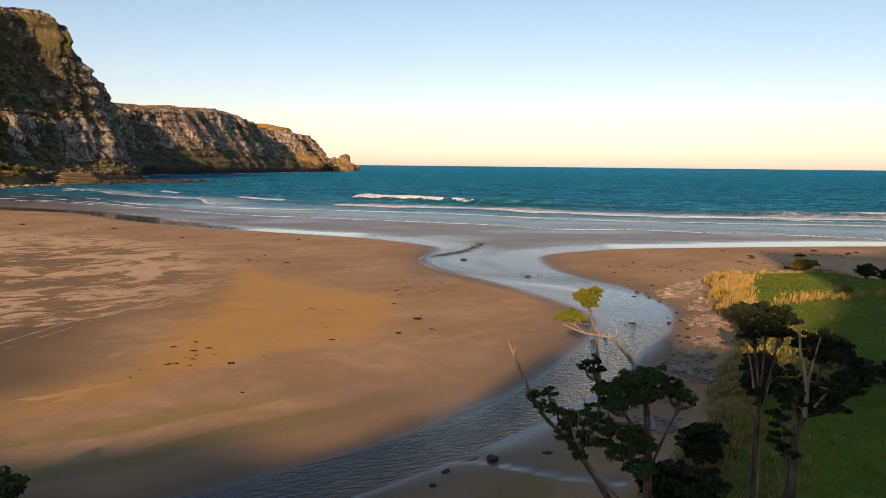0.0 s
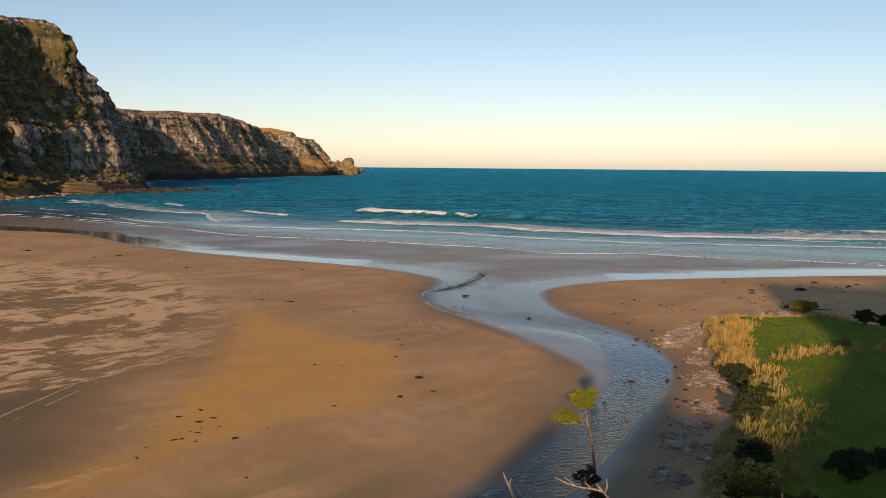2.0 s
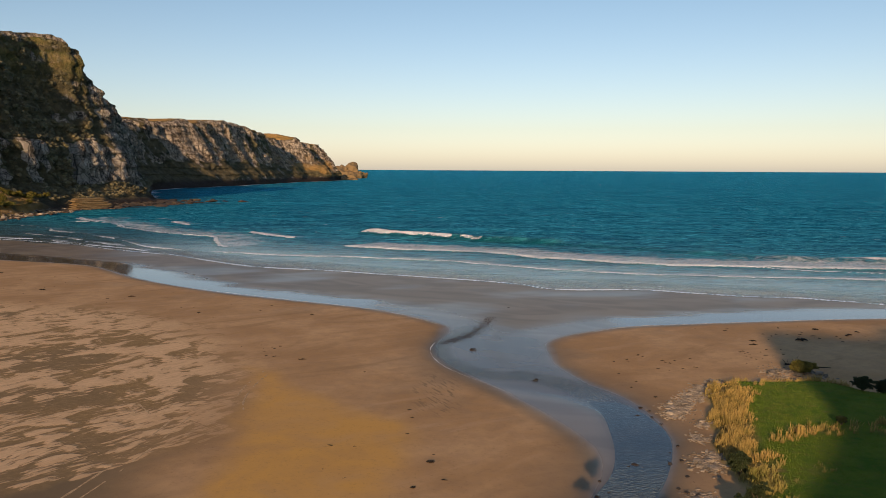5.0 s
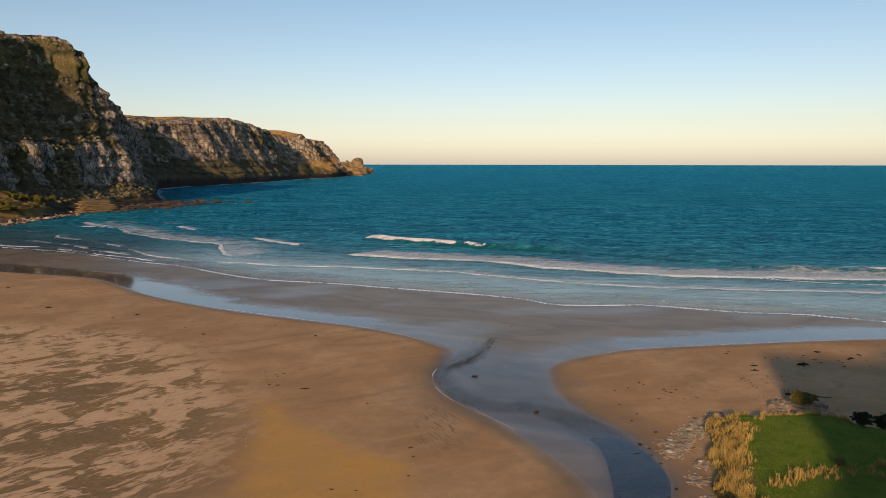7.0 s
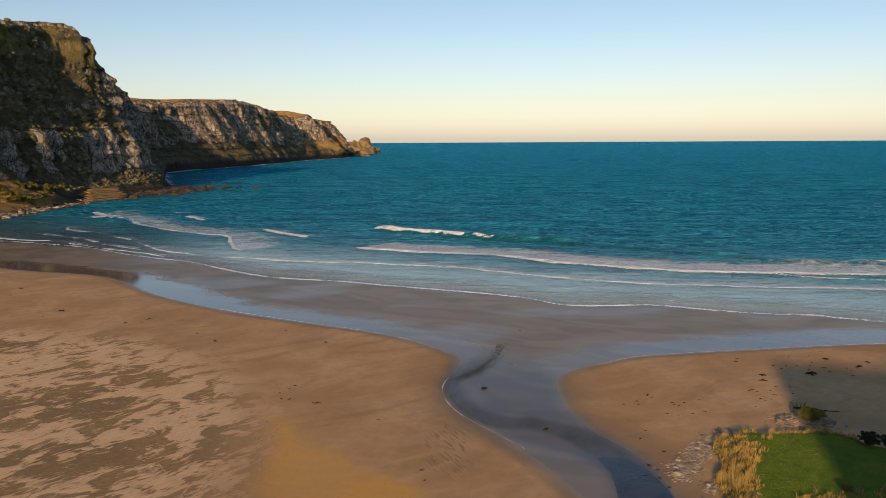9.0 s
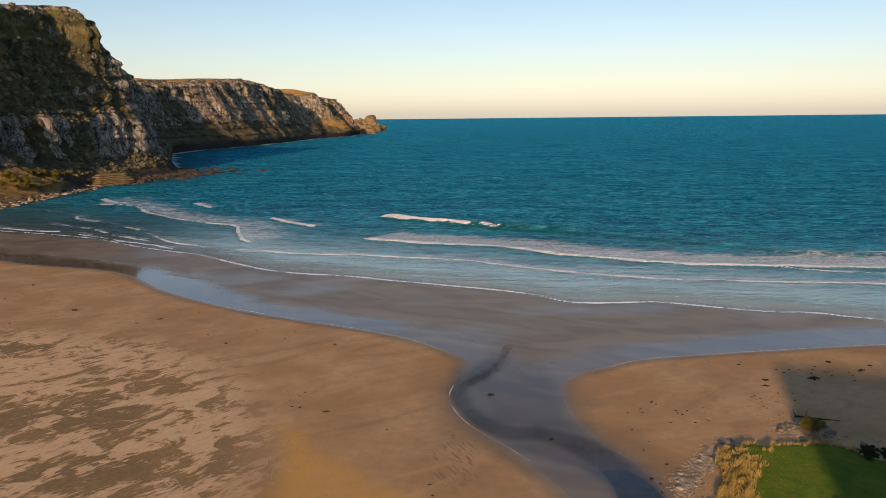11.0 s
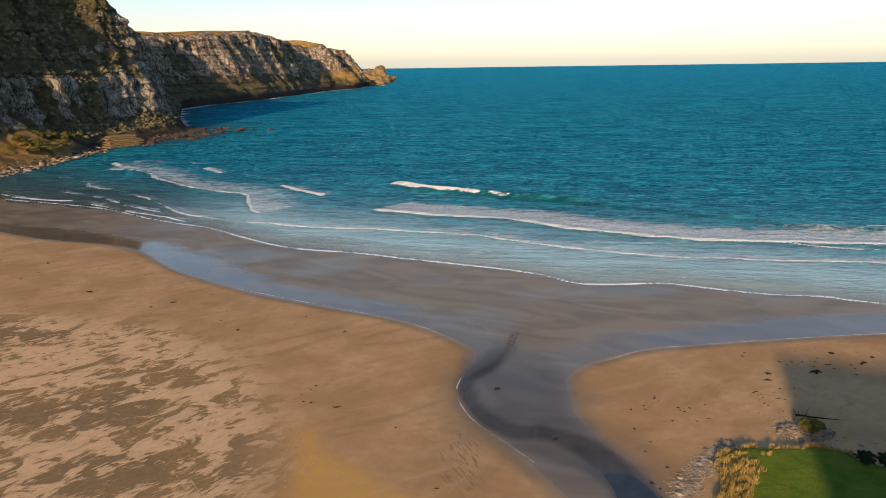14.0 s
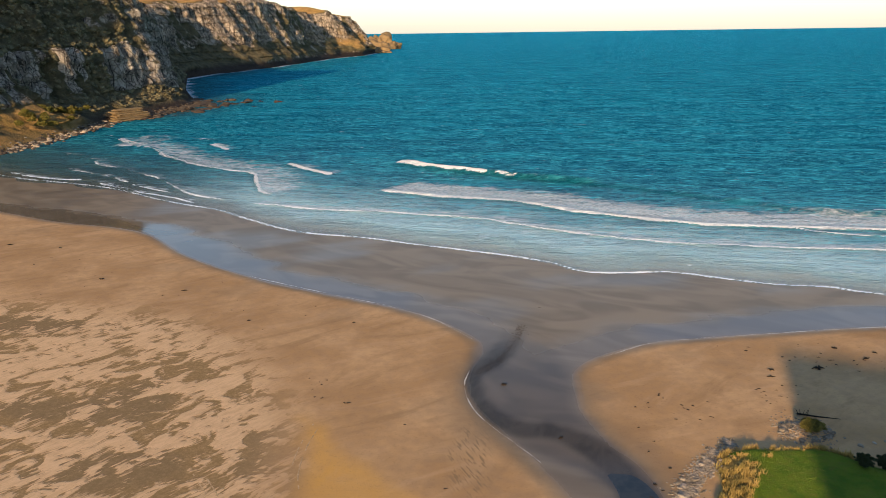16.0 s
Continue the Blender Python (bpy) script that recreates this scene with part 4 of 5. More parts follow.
def tube(path, radii, sides=7, wobble=0.0):
    """Vertices and faces of a tapering limb along a softened path."""
    p = rounded(path, 5)
    r = np.interp(np.linspace(0, 1, len(p)), np.linspace(0, 1, len(radii)), radii)
    t = np.gradient(p, axis=0)
    t /= np.linalg.norm(t, axis=1)[:, None] + 1e-9
    ref = np.where(np.abs(t[:, 2:3]) > 0.9, np.array([[1.0, 0, 0]]), np.array([[0, 0, 1.0]]))
    u = np.cross(t, ref)
    u /= np.linalg.norm(u, axis=1)[:, None] + 1e-9
    w = np.cross(t, u)
    a = np.linspace(0, 2 * np.pi, sides, endpoint=False)
    rad = r[:, None] * (1 + wobble * (rng.rand(len(p), sides) - 0.5))
    v = p[:, None, :] + rad[:, :, None] * (np.cos(a)[None, :, None] * u[:, None, :] + np.sin(a)[None, :, None] * w[:, None, :])
    n = len(p)
    f = [(i * sides + j, i * sides + (j + 1) % sides, (i + 1) * sides + (j + 1) % sides, (i + 1) * sides + j) for i in range(n - 1) for j in range(sides)]
    return v.reshape(-1, 3), np.array(f)


def tubes_mesh(name, specs, sides=6):
    vs, fs, base = [], [], 0
    for path, radii in specs:
        v, f = tube(path, radii, sides, 0.25)
        vs.append(v)
        fs.append(f + base)
        base += len(v)
    return np_mesh(name, np.vstack(vs), np.vstack(fs))


def leaves_mesh(name, pads, size, density=1.0):
    """Many small folded leaves round the clumps of each pad; pads are (x, y, z, half width, half height)."""
    quads = []
    for x, y, z, rw, rh in pads:
        rw, rh = rw * 1.06, rh * 1.15
        n = max(10, int(20 * rw * density))
        a, b = rng.rand(n) * 2 * np.pi, np.sqrt(rng.rand(n))
        cz = (1 - b ** 2) ** 0.5 * rng.uniform(-0.35, 1.0, n)
        centres = np.stack([x + rw * 0.85 * b * np.cos(a), y + rw * 0.85 * b * np.sin(a), z + rh * cz], -1)
        for c in centres:
            cr = rw * rng.uniform(0.22, 0.40)
            k = int(280 * density * rng.uniform(0.6, 1.3) * max(0.5, (cr / 0.45) ** 2))
            d = rng.randn(k, 3)
            d /= np.linalg.norm(d, axis=1)[:, None]
            d[:, 2] = np.where(d[:, 2] < -0.3, -d[:, 2] * 0.6, d[:, 2])
            pts = c + d * cr * (rng.rand(k, 1) ** 0.4) * np.array([1, 1, 0.7])
            axis_ = d * 0.6 + rng.randn(k, 3) * 0.7 + np.array([0, 0, 0.25])
            axis_ /= np.linalg.norm(axis_, axis=1)[:, None]
            side = np.cross(axis_, rng.randn(k, 3))
            side /= np.linalg.norm(side, axis=1)[:, None] + 1e-9
            ln = size * rng.uniform(0.6, 1.3, (k, 1))
            quads.append(np.stack([pts - axis_ * ln * 0.5, pts + side * ln * 0.33, pts + axis_ * ln * 0.6, pts - side * ln * 0.33], 1))
    q = np.concatenate(quads)
    return np_mesh(name, q.reshape(-1, 3), np.arange(len(q) * 4).reshape(-1, 4), smooth_faces=False)


def tree(base, trunks, pads, label, leaf=LEAF, size=0.115, dead=(), density=1.0):
    """A tree: stems from its base, a limb to each pad of leaves, bleached dead limbs."""
    ob = new("tree")
    ob.location = base
    o = np.array(base)
    tagged(ob, label, "tree")
    stems = []
    for path, r0, r1 in trunks:
        pth = np.array(path, float) - o
        stems.append(pth)
        part("trunk", tubes_mesh("trunk", [(pth, (r0 * 0.95, r0 * 0.75, (r0 + r1) * 0.38, r1 * 0.8))], 9), BARK, ob)
    allp = np.vstack([rounded(p, 6) for p in stems] or [np.zeros((1, 3))])
    limbs = []
    for x, y, z, rw, rh in pads:
        end = np.array([x, y, z]) - o
        cand = allp[allp[:, 2] < end[2] - 0.2] if (allp[:, 2] < end[2] - 0.2).any() else allp
        st = cand[np.argmin(((cand - end) ** 2).sum(1) + 0.6 * (cand[:, 2] - end[2] + 1.0) ** 2)]
        midp = (st + end) / 2 + np.array([rng.uniform(-0.2, 0.2), rng.uniform(-0.2, 0.2), -0.12 * np.linalg.norm(end - st)])
        specs = [(np.array([st, midp, end]), (0.10, 0.07, 0.035))]
        for _ in range(6):
            tip = end + np.array([rng.uniform(-0.75, 0.75) * rw, rng.uniform(-0.75, 0.75) * rw, rng.uniform(0.05, 0.5) * rh])
            specs.append((np.array([(midp + end) / 2, (end + tip) / 2 - np.array([0, 0, 0.1]), tip]), (0.04, 0.025, 0.01)))
        part("limb", tubes_mesh("limb", specs), BARK, ob)
    for path, r0 in dead:
        part("dead_limb", tubes_mesh("dead_limb", [(np.array(path, float) - o, (r0, r0 * 0.75, r0 * 0.3))], 7), DEADWOOD, ob, "bleached bare limb")
    if pads:
        part("crown", leaves_mesh("crown", [(x - o[0], y - o[1], z - o[2], rw, rh) for x, y, z, rw, rh in pads], size, density), leaf, ob)
    return ob


def shrub(x, y, w, h, label, leaf=LEAF, size=0.16, z=None, density=1.0):
    z = ground_z(x, y) if z is None else z
    w, h = w * 0.75, h * 0.9
    ob = new("shrub")
    ob.location = (x, y, z)
    tagged(ob, label, "shrub")
    specs = []
    for k in range(5):
        a = rng.rand() * 6.3
        specs.append((np.array([(0, 0, -0.1), (0.2 * w * math.cos(a), 0.2 * w * math.sin(a), 0.3 * h), (0.45 * w * math.cos(a), 0.45 * w * math.sin(a), 0.7 * h)]), (0.07, 0.05, 0.02)))
    for spec in specs:
        part("stem", tubes_mesh("stem", [spec]), BARK, ob)
    pads = [(rng.uniform(-0.25, 0.25) * w, rng.uniform(-0.25, 0.25) * w, h * rng.uniform(0.25, 0.7), 0.42 * w, 0.32 * h) for _ in range(7)]
    part("crown", leaves_mesh("crown", pads, size, density * 0.8), leaf, ob)
    return ob


def stone_mesh(name, seed, flat, detail=2, rough=0.35, boxy=0.5):
    """A weathered stone about one metre across."""
    bm = bmesh.new()
    bmesh.ops.create_icosphere(bm, subdivisions=detail, radius=0.5)
    off = Vector((seed * 3.7, seed * 1.9, seed * 5.3))
    for v in bm.verts:
        c = v.co
        m_ = max(abs(c.x), abs(c.y), abs(c.z))
        c = c.lerp(c * (0.5 / m_) * 0.85, boxy)
        c = c * (1 + rough * noise.noise(c * 2.1 + off) + rough * 0.5 * noise.noise(c * 5.0 + off))
        v.co = Vector((c.x, c.y * 0.8, c.z * flat))
    me = bpy.data.meshes.new(name)
    bm.to_mesh(me)
    bm.free()
    return me


# ---- trees and shrubs by the stream ----
def plant_trees():
    g = ground_z
    z = g(8.6, 27.4)
    tree((8.6, 27.4, z), [([(8.6, 27.4, z - 0.2), (8.45, 27.0, 3.5), (8.3, 26.7, 5.7), (8.15, 26.6, 6.9), (8.0, 26.6, 7.5)], 0.21, 0.08), ([(8.3, 26.7, 5.4), (7.6, 26.6, 6.2), (7.1, 26.6, 7.0)], 0.10, 0.05),
                          ([(8.5, 27.0, 4.2), (8.9, 26.7, 5.6), (9.35, 26.6, 6.7)], 0.07, 0.04)],
         [(6.95, 26.6, 7.3, 0.62, 0.42), (7.6, 26.6, 7.75, 0.66, 0.42), (8.3, 26.6, 7.8, 0.66, 0.42), (8.7, 26.5, 7.4, 0.5, 0.4), (7.45, 26.3, 7.0, 0.7, 0.45), (6.75, 26.5, 6.8, 0.5, 0.42), (8.05, 26.4, 7.3, 0.72, 0.45),
          (6.3, 26.6, 6.4, 0.45, 0.4), (6.5, 26.5, 6.0, 0.5, 0.4), (7.1, 26.4, 5.75, 0.6, 0.42), (7.7, 26.5, 5.6, 0.55, 0.4), (8.1, 26.4, 5.25, 0.55, 0.42), (7.35, 26.3, 5.0, 0.6, 0.42), (6.65, 26.4, 5.4, 0.45, 0.38),
          (9.3, 26.6, 7.25, 0.5, 0.42), (9.62, 26.5, 6.85, 0.42, 0.4), (9.1, 26.5, 7.5, 0.36, 0.3), (7.9, 26.2, 4.5, 0.6, 0.42)],
         "dark green coastal tree with a bleached dead limb", size=0.095, density=1.25,
         dead=[([(8.0, 26.6, 7.4), (7.7, 26.9, 8.3), (7.2, 27.0, 8.9), (6.68, 27.0, 9.5)], 0.10), ([(6.95, 27.0, 9.2), (6.62, 27.0, 9.28), (5.85, 27.0, 9.4), (5.12, 27.0, 9.72)], 0.055),
               ([(7.0, 27.0, 9.1), (7.1, 27.0, 9.4), (7.05, 27.0, 9.7)], 0.035), ([(5.9, 27.0, 9.4), (5.6, 27.0, 9.65), (5.45, 27.0, 9.75)], 0.025), ([(7.9, 26.8, 7.9), (8.1, 26.9, 8.3), (8.05, 26.9, 8.6)], 0.03),
               ([(6.6, 27.0, 9.27), (6.3, 27.0, 9.5), (6.25, 27.0, 9.75)], 0.025)])
    z = g(8.6, 31.5)
    tree((8.6, 31.5, z), [([(8.6, 31.5, z - 0.2), (7.1, 31.4, 2.4), (6.0, 31.4, 3.8), (5.1, 31.4, 4.7), (4.4, 31.4, 5.9)], 0.17, 0.07), ([(6.4, 31.4, 3.3), (5.9, 31.3, 4.6), (5.4, 31.3, 5.6)], 0.07, 0.03)],
         [(4.55, 31.4, 5.5, 0.48, 0.36), (4.9, 31.3, 5.2, 0.34, 0.3), (5.3, 31.4, 5.75, 0.36, 0.34), (5.62, 31.4, 4.95, 0.5, 0.4), (6.2, 31.3, 4.45, 0.6, 0.45), (6.8, 31.4, 4.55, 0.55, 0.42), (5.95, 31.2, 3.9, 0.5, 0.4), (6.9, 31.2, 3.7, 0.65, 0.45), (6.4, 31.1, 3.2, 0.5, 0.4)],
         "leaning half-dead tree over the stream", LEAF, size=0.10, density=1.1,
         dead=[([(4.4, 31.4, 5.85), (3.85, 31.4, 7.1), (3.62, 31.4, 7.6), (3.42, 31.4, 8.1)], 0.085), ([(3.8, 31.4, 7.2), (3.72, 31.4, 7.6), (3.78, 31.4, 7.85)], 0.04),
               ([(8.3, 30.9, 1.3), (7.14, 30.9, 2.5), (6.5, 30.9, 3.6), (6.04, 30.9, 4.8)], 0.075), ([(6.3, 30.9, 4.1), (6.45, 30.9, 4.7), (6.4, 30.9, 5.3)], 0.03), ([(6.9, 31.4, 3.6), (6.75, 31.3, 5.2), (6.8, 31.3, 6.1)], 0.03)])
    z = g(9.6, 42.5)
    tree((9.6, 42.5, z), [([(9.6, 42.5, z - 0.3), (9.5, 42.4, 3.0), (9.3, 42.4, 5.2), (8.95, 42.4, 6.8), (8.75, 42.4, 7.7)], 0.13, 0.05), ([(9.0, 42.4, 6.5), (8.4, 42.4, 6.6), (7.7, 42.4, 6.75)], 0.06, 0.03)],
         [(8.75, 42.4, 8.3, 0.66, 0.45), (8.4, 42.4, 7.9, 0.6, 0.42), (9.05, 42.3, 8.2, 0.5, 0.42), (8.85, 42.4, 7.7, 0.5, 0.4), (8.6, 42.2, 8.0, 0.6, 0.4), (7.7, 42.4, 6.95, 0.62, 0.36), (7.3, 42.4, 6.85, 0.42, 0.3), (8.15, 42.4, 6.85, 0.45, 0.32)],
         "tall thin tree with a sunlit yellow-green crown", LEAF_GOLD_LIT, 0.12, density=1.5)
    z = g(9.4, 38.0)
    tree((9.4, 38.0, z), [([(9.4, 38.0, z - 0.2), (9.2, 38.0, 2.6), (8.7, 38.0, 4.4)], 0.08, 0.04)],
         [(8.3, 38.0, 5.5, 0.42, 0.45), (7.9, 38.0, 5.2, 0.36, 0.32), (8.5, 38.0, 5.0, 0.4, 0.35), (8.85, 37.8, 4.1, 0.5, 0.4)], "small dark tree standing at the water's edge", LEAF_DULL, dead=[([(8.6, 38, 4.5), (7.7, 38, 5.2), (7.2, 38, 5.6)], 0.03)])
    z = g(12.3, 26.8)
    tree((12.3, 26.8, z), [([(12.3, 26.8, z - 0.2), (12.25, 26.7, 5.0), (12.2, 26.5, 7.3), (11.85, 26.4, 9.5)], 0.14, 0.05), ([(12.25, 26.7, 6.4), (12.6, 26.5, 8.2), (12.75, 26.4, 9.6)], 0.07, 0.04), ([(12.25, 26.7, 6.8), (12.3, 26.5, 8.4), (12.3, 26.4, 9.7)], 0.06, 0.03)],
         [(11.65, 26.4, 10.0, 0.52, 0.42), (12.12, 26.5, 10.2, 0.6, 0.42), (12.7, 26.4, 10.15, 0.6, 0.42), (13.1, 26.4, 10.0, 0.4, 0.35), (11.85, 26.3, 9.6, 0.5, 0.35), (12.85, 26.3, 9.6, 0.5, 0.35), (12.4, 26.2, 9.85, 0.6, 0.4), (11.55, 26.3, 9.5, 0.3, 0.3), (12.0, 26.2, 7.4, 0.32, 0.3)],
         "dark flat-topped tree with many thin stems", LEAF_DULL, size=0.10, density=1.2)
    z = g(13.1, 25.6)
    tree((13.1, 25.6, z), [([(13.1, 25.6, z - 0.2), (13.08, 25.5, 3.8), (13.05, 25.4, 5.6), (13.2, 25.4, 6.9)], 0.25, 0.12), ([(13.1, 25.4, 6.2), (13.6, 25.4, 7.6), (13.9, 25.4, 8.9)], 0.11, 0.05)],
         [(13.35, 25.4, 9.4, 0.5, 0.4), (13.9, 25.4, 9.5, 0.6, 0.42), (14.45, 25.4, 9.25, 0.55, 0.42), (14.85, 25.3, 8.9, 0.4, 0.36), (13.6, 25.3, 9.0, 0.5, 0.38), (14.15, 25.2, 9.05, 0.6, 0.4),
          (12.65, 25.4, 8.25, 0.42, 0.38), (13.2, 25.3, 7.75, 0.6, 0.45), (13.85, 25.3, 7.8, 0.65, 0.45), (14.4, 25.3, 7.8, 0.6, 0.45), (14.8, 25.2, 7.75, 0.42, 0.4), (12.9, 25.2, 7.35, 0.5, 0.42), (13.7, 25.1, 7.25, 0.65, 0.42), (12.5, 25.3, 7.7, 0.42, 0.4), (14.3, 25.0, 7.3, 0.5, 0.4),
          (12.42, 25.2, 6.75, 0.42, 0.42), (12.4, 25.1, 6.05, 0.4, 0.42), (12.75, 25.1, 5.6, 0.36, 0.36)],
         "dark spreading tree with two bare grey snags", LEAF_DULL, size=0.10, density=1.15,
         dead=[([(13.2, 25.0, 7.0), (13.16, 24.9, 8.05), (12.9, 24.9, 9.2), (12.78, 24.9, 10.15)], 0.10), ([(13.18, 24.9, 8.1), (13.3, 24.9, 8.8), (13.52, 24.9, 9.8)], 0.06), ([(13.4, 24.8, 7.4), (13.75, 24.7, 8.0), (13.5, 24.7, 8.15)], 0.05)])
    # a bare standing trunk
    z = g(13.1, 28.5)
    tree((13.1, 28.5, z), [], [], "bare bleached dead trunk standing in the grass", dead=[([(13.1, 28.5, z - 0.2), (13.05, 28.4, 4.5), (12.7, 28.4, 7.4), (12.4, 28.4, 8.7)], 0.08), ([(12.95, 28.4, 5.8), (13.2, 28.3, 6.8), (13.4, 28.3, 7.5)], 0.05)])
    for x, y, w, h, leaf, lab in ((10.2, 25.6, 2.0, 3.6, LEAF_DULL, "dense dark shrub under the trees"), (9.4, 25.0, 2.2, 2.6, LEAF_DULL, "dense dark shrub under the trees"), (11.6, 24.4, 2.4, 2.4, LEAF_DULL, "dense dark shrub under the trees"),
                                  (8.0, 24.6, 1.8, 2.4, LEAF, "leafy green shrub beside the trunks"), (13.6, 24.6, 1.8, 2.4, LEAF_DULL, "dense dark shrub under the trees"), (28.6, 71.5, 2.9, 2.7, LEAF_DULL, "round blackish shrub on the grassy bank"),
                                  (25.2, 61.4, 2.7, 2.5, LEAF_DULL, "round blackish shrub on the grassy bank"), (27.0, 62.2, 2.4, 2.3, LEAF_DULL, "round blackish shrub on the grassy bank"), (21.2, 48.4, 2.8, 2.4, LEAF_DULL, "round blackish shrub on the grassy bank"), (19.8, 45.2, 2.9, 2.4, LEAF_DULL, "round blackish shrub on the grassy bank"), (26.6, 46.8, 2.8, 2.2, LEAF_DULL, "broad dark shrub on the lawn"),
                                  (29.5, 48.5, 2.4, 2.0, LEAF_DULL, "broad dark shrub on the lawn"), (31.5, 42.0, 2.6, 2.2, LEAF_DULL, "broad dark shrub on the lawn"), (13.0, 35.0, 2.8, 2.5, LEAF_DULL, "round blackish shrub on the grassy bank"), (10.3, 31.6, 2.9, 2.2, LEAF_DULL, "round blackish shrub on the grassy bank"), (54.6, 99.0, 3.0, 2.2, LEAF_DULL, "dark shrub at the lawn's edge"),
                                  (58.0, 100.0, 3.4, 2.3, LEAF_DULL, "dark shrub at the lawn's edge"), (61.5, 101.0, 3.0, 2.0, LEAF_DULL, "dark shrub at the lawn's edge"), (51.6, 110.3, 4.2, 1.9, LEAF_OLIVE_LIT, "sunlit olive shrub on a rocky hump"),
                                  (-18.9, 31.0, 3.0, 2.0, LEAF, "leafy green shrub on the sand"), (-14.4, 29.0, 2.6, 1.7, LEAF, "leafy green shrub on the sand"), (-12.4, 28.6, 2.2, 1.9, LEAF, "leafy green shrub on the sand"),
                                  (52.5, 87.5, 1.6, 1.4, LEAF_DULL, "small dark shrub among the grass"), (44.5, 84.0, 1.4, 1.2, LEAF_DULL, "small dark shrub among the grass")):
        shrub(x, y, w, h, lab, leaf)


plant_trees()


# ---- tall grass ----
def grass_blades(name, pts, height, spread, blades, width):
    n = len(pts)
    k = n * blades
    base = np.repeat(pts, blades, 0) + np.concatenate([rng.randn(k, 2) * 0.16, np.zeros((k, 1))], 1)
    hh = np.repeat(height, blades) * rng.uniform(0.55, 1.15, k)
    a = rng.rand(k) * 2 * np.pi
    out = np.stack([np.cos(a), np.sin(a), np.zeros(k)], -1) * (spread * rng.rand(k))[:, None] * hh[:, None]
    out[:, 0] += 0.12 * hh
    b = rng.rand(k) * 2 * np.pi
    w = np.stack([np.cos(b), np.sin(b), np.zeros(k)], -1) * width
    up = np.stack([np.zeros(k), np.zeros(k), hh], -1)
    v = np.stack([base - w, base + w, base + out * 0.45 + up * 0.62 + w * 0.8, base + out + up, base + out * 0.45 + up * 0.62 - w * 0.8], 1).reshape(-1, 3)
    i = np.arange(k)[:, None] * 5
    tri = np.concatenate([i + np.array([[0, 1, 2]]), i + np.array([[0, 2, 4]]), i + np.array([[4, 2, 3]])])
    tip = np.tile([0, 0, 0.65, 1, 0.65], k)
    return np_mesh(name, v, tri, {"tip": tip}, smooth_faces=False)


def sow_grass():
    n = 60000
    x, y = rng.uniform(8, 66, n), rng.uniform(22, 112, n)
    f = ground_fields(x, y)
    clump = smooth(0.34, 0.58, fbm(x / 1.3, y / 1.3, 46, 3))
    p = f["tussock"] * (f["gi"] > 0.35) * (0.12 + 0.88 * clump)
    keep = rng.rand(n) < p
    gold = keep & (y > 72)
    olive = keep & (y <= 72)
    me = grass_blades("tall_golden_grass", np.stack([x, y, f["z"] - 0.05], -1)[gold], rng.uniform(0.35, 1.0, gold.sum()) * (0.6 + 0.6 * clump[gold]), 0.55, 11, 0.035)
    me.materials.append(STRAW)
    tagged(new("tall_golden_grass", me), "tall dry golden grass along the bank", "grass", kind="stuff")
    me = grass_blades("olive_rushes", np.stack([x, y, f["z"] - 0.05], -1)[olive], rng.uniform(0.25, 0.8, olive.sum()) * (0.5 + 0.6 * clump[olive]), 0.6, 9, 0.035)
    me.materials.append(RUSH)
    tagged(new("olive_rushes", me), "rough olive grass and rushes on the bank", "grass", kind="stuff")
    n = 52000
    x, y = rng.uniform(10, 70, n), rng.uniform(24, 106, n)
    f = ground_fields(x, y)
    keep = (f["gi"] > 1.2) & (f["tussock"] < 0.4)
    pts = np.stack([x, y, f["z"] - 0.02], -1)[keep]
    me = grass_blades("short_grass", pts, rng.uniform(0.05, 0.14, len(pts)), 0.7, 3, 0.035)
    me.materials.append(LAWN_BLADES)
    tagged(new("short_grass", me), "short green turf of the meadow", "grass", kind="stuff")


LAWN_BLADES = straw_material("green_grass_blades", (0.075, 0.14, 0.011), (0.16, 0.20, 0.018), (0.25, 0.22, 0.04))
sow_grass()


# ---- stones along the bank ----
STONES = [stone_mesh("stone", k, fl) for k, fl in enumerate((0.28, 0.35, 0.22, 0.45, 0.3, 0.6))]
for me_ in STONES:
    me_.materials.append(SLAB)
HUMPS = [stone_mesh("stone", 10 + k, fl, 2, 0.5, 0.5) for k, fl in enumerate((0.4, 0.55, 0.35))]
for me_ in HUMPS:
    me_.materials.append(RUBBLE)
DARKS = [stone_mesh("boulder", 20 + k, fl, 2, 0.75, 0.4) for k, fl in enumerate((0.3, 0.4, 0.25, 0.45))]
for me_ in DARKS:
    me_.materials.append(DARKROCK)


def put_stone(meshes, x, y, size, name, label, group, sink=0.25, z=None):
    me = meshes[rng.randint(len(meshes))]
    ob = new(name, me)
    zz = ground_z(x, y) if z is None else z
    ob.matrix_basis = pose(x, y, zz + size * 0.12 - size * sink * 0.2, rng.uniform(-9, 9), rng.uniform(-9, 9), rng.uniform(0, 360)) @ Matrix.Diagonal((size * rng.uniform(0.8, 1.3), size, size * rng.uniform(0.7, 1.2), 1))
    tagged(ob, label, "rock", group)
    return ob


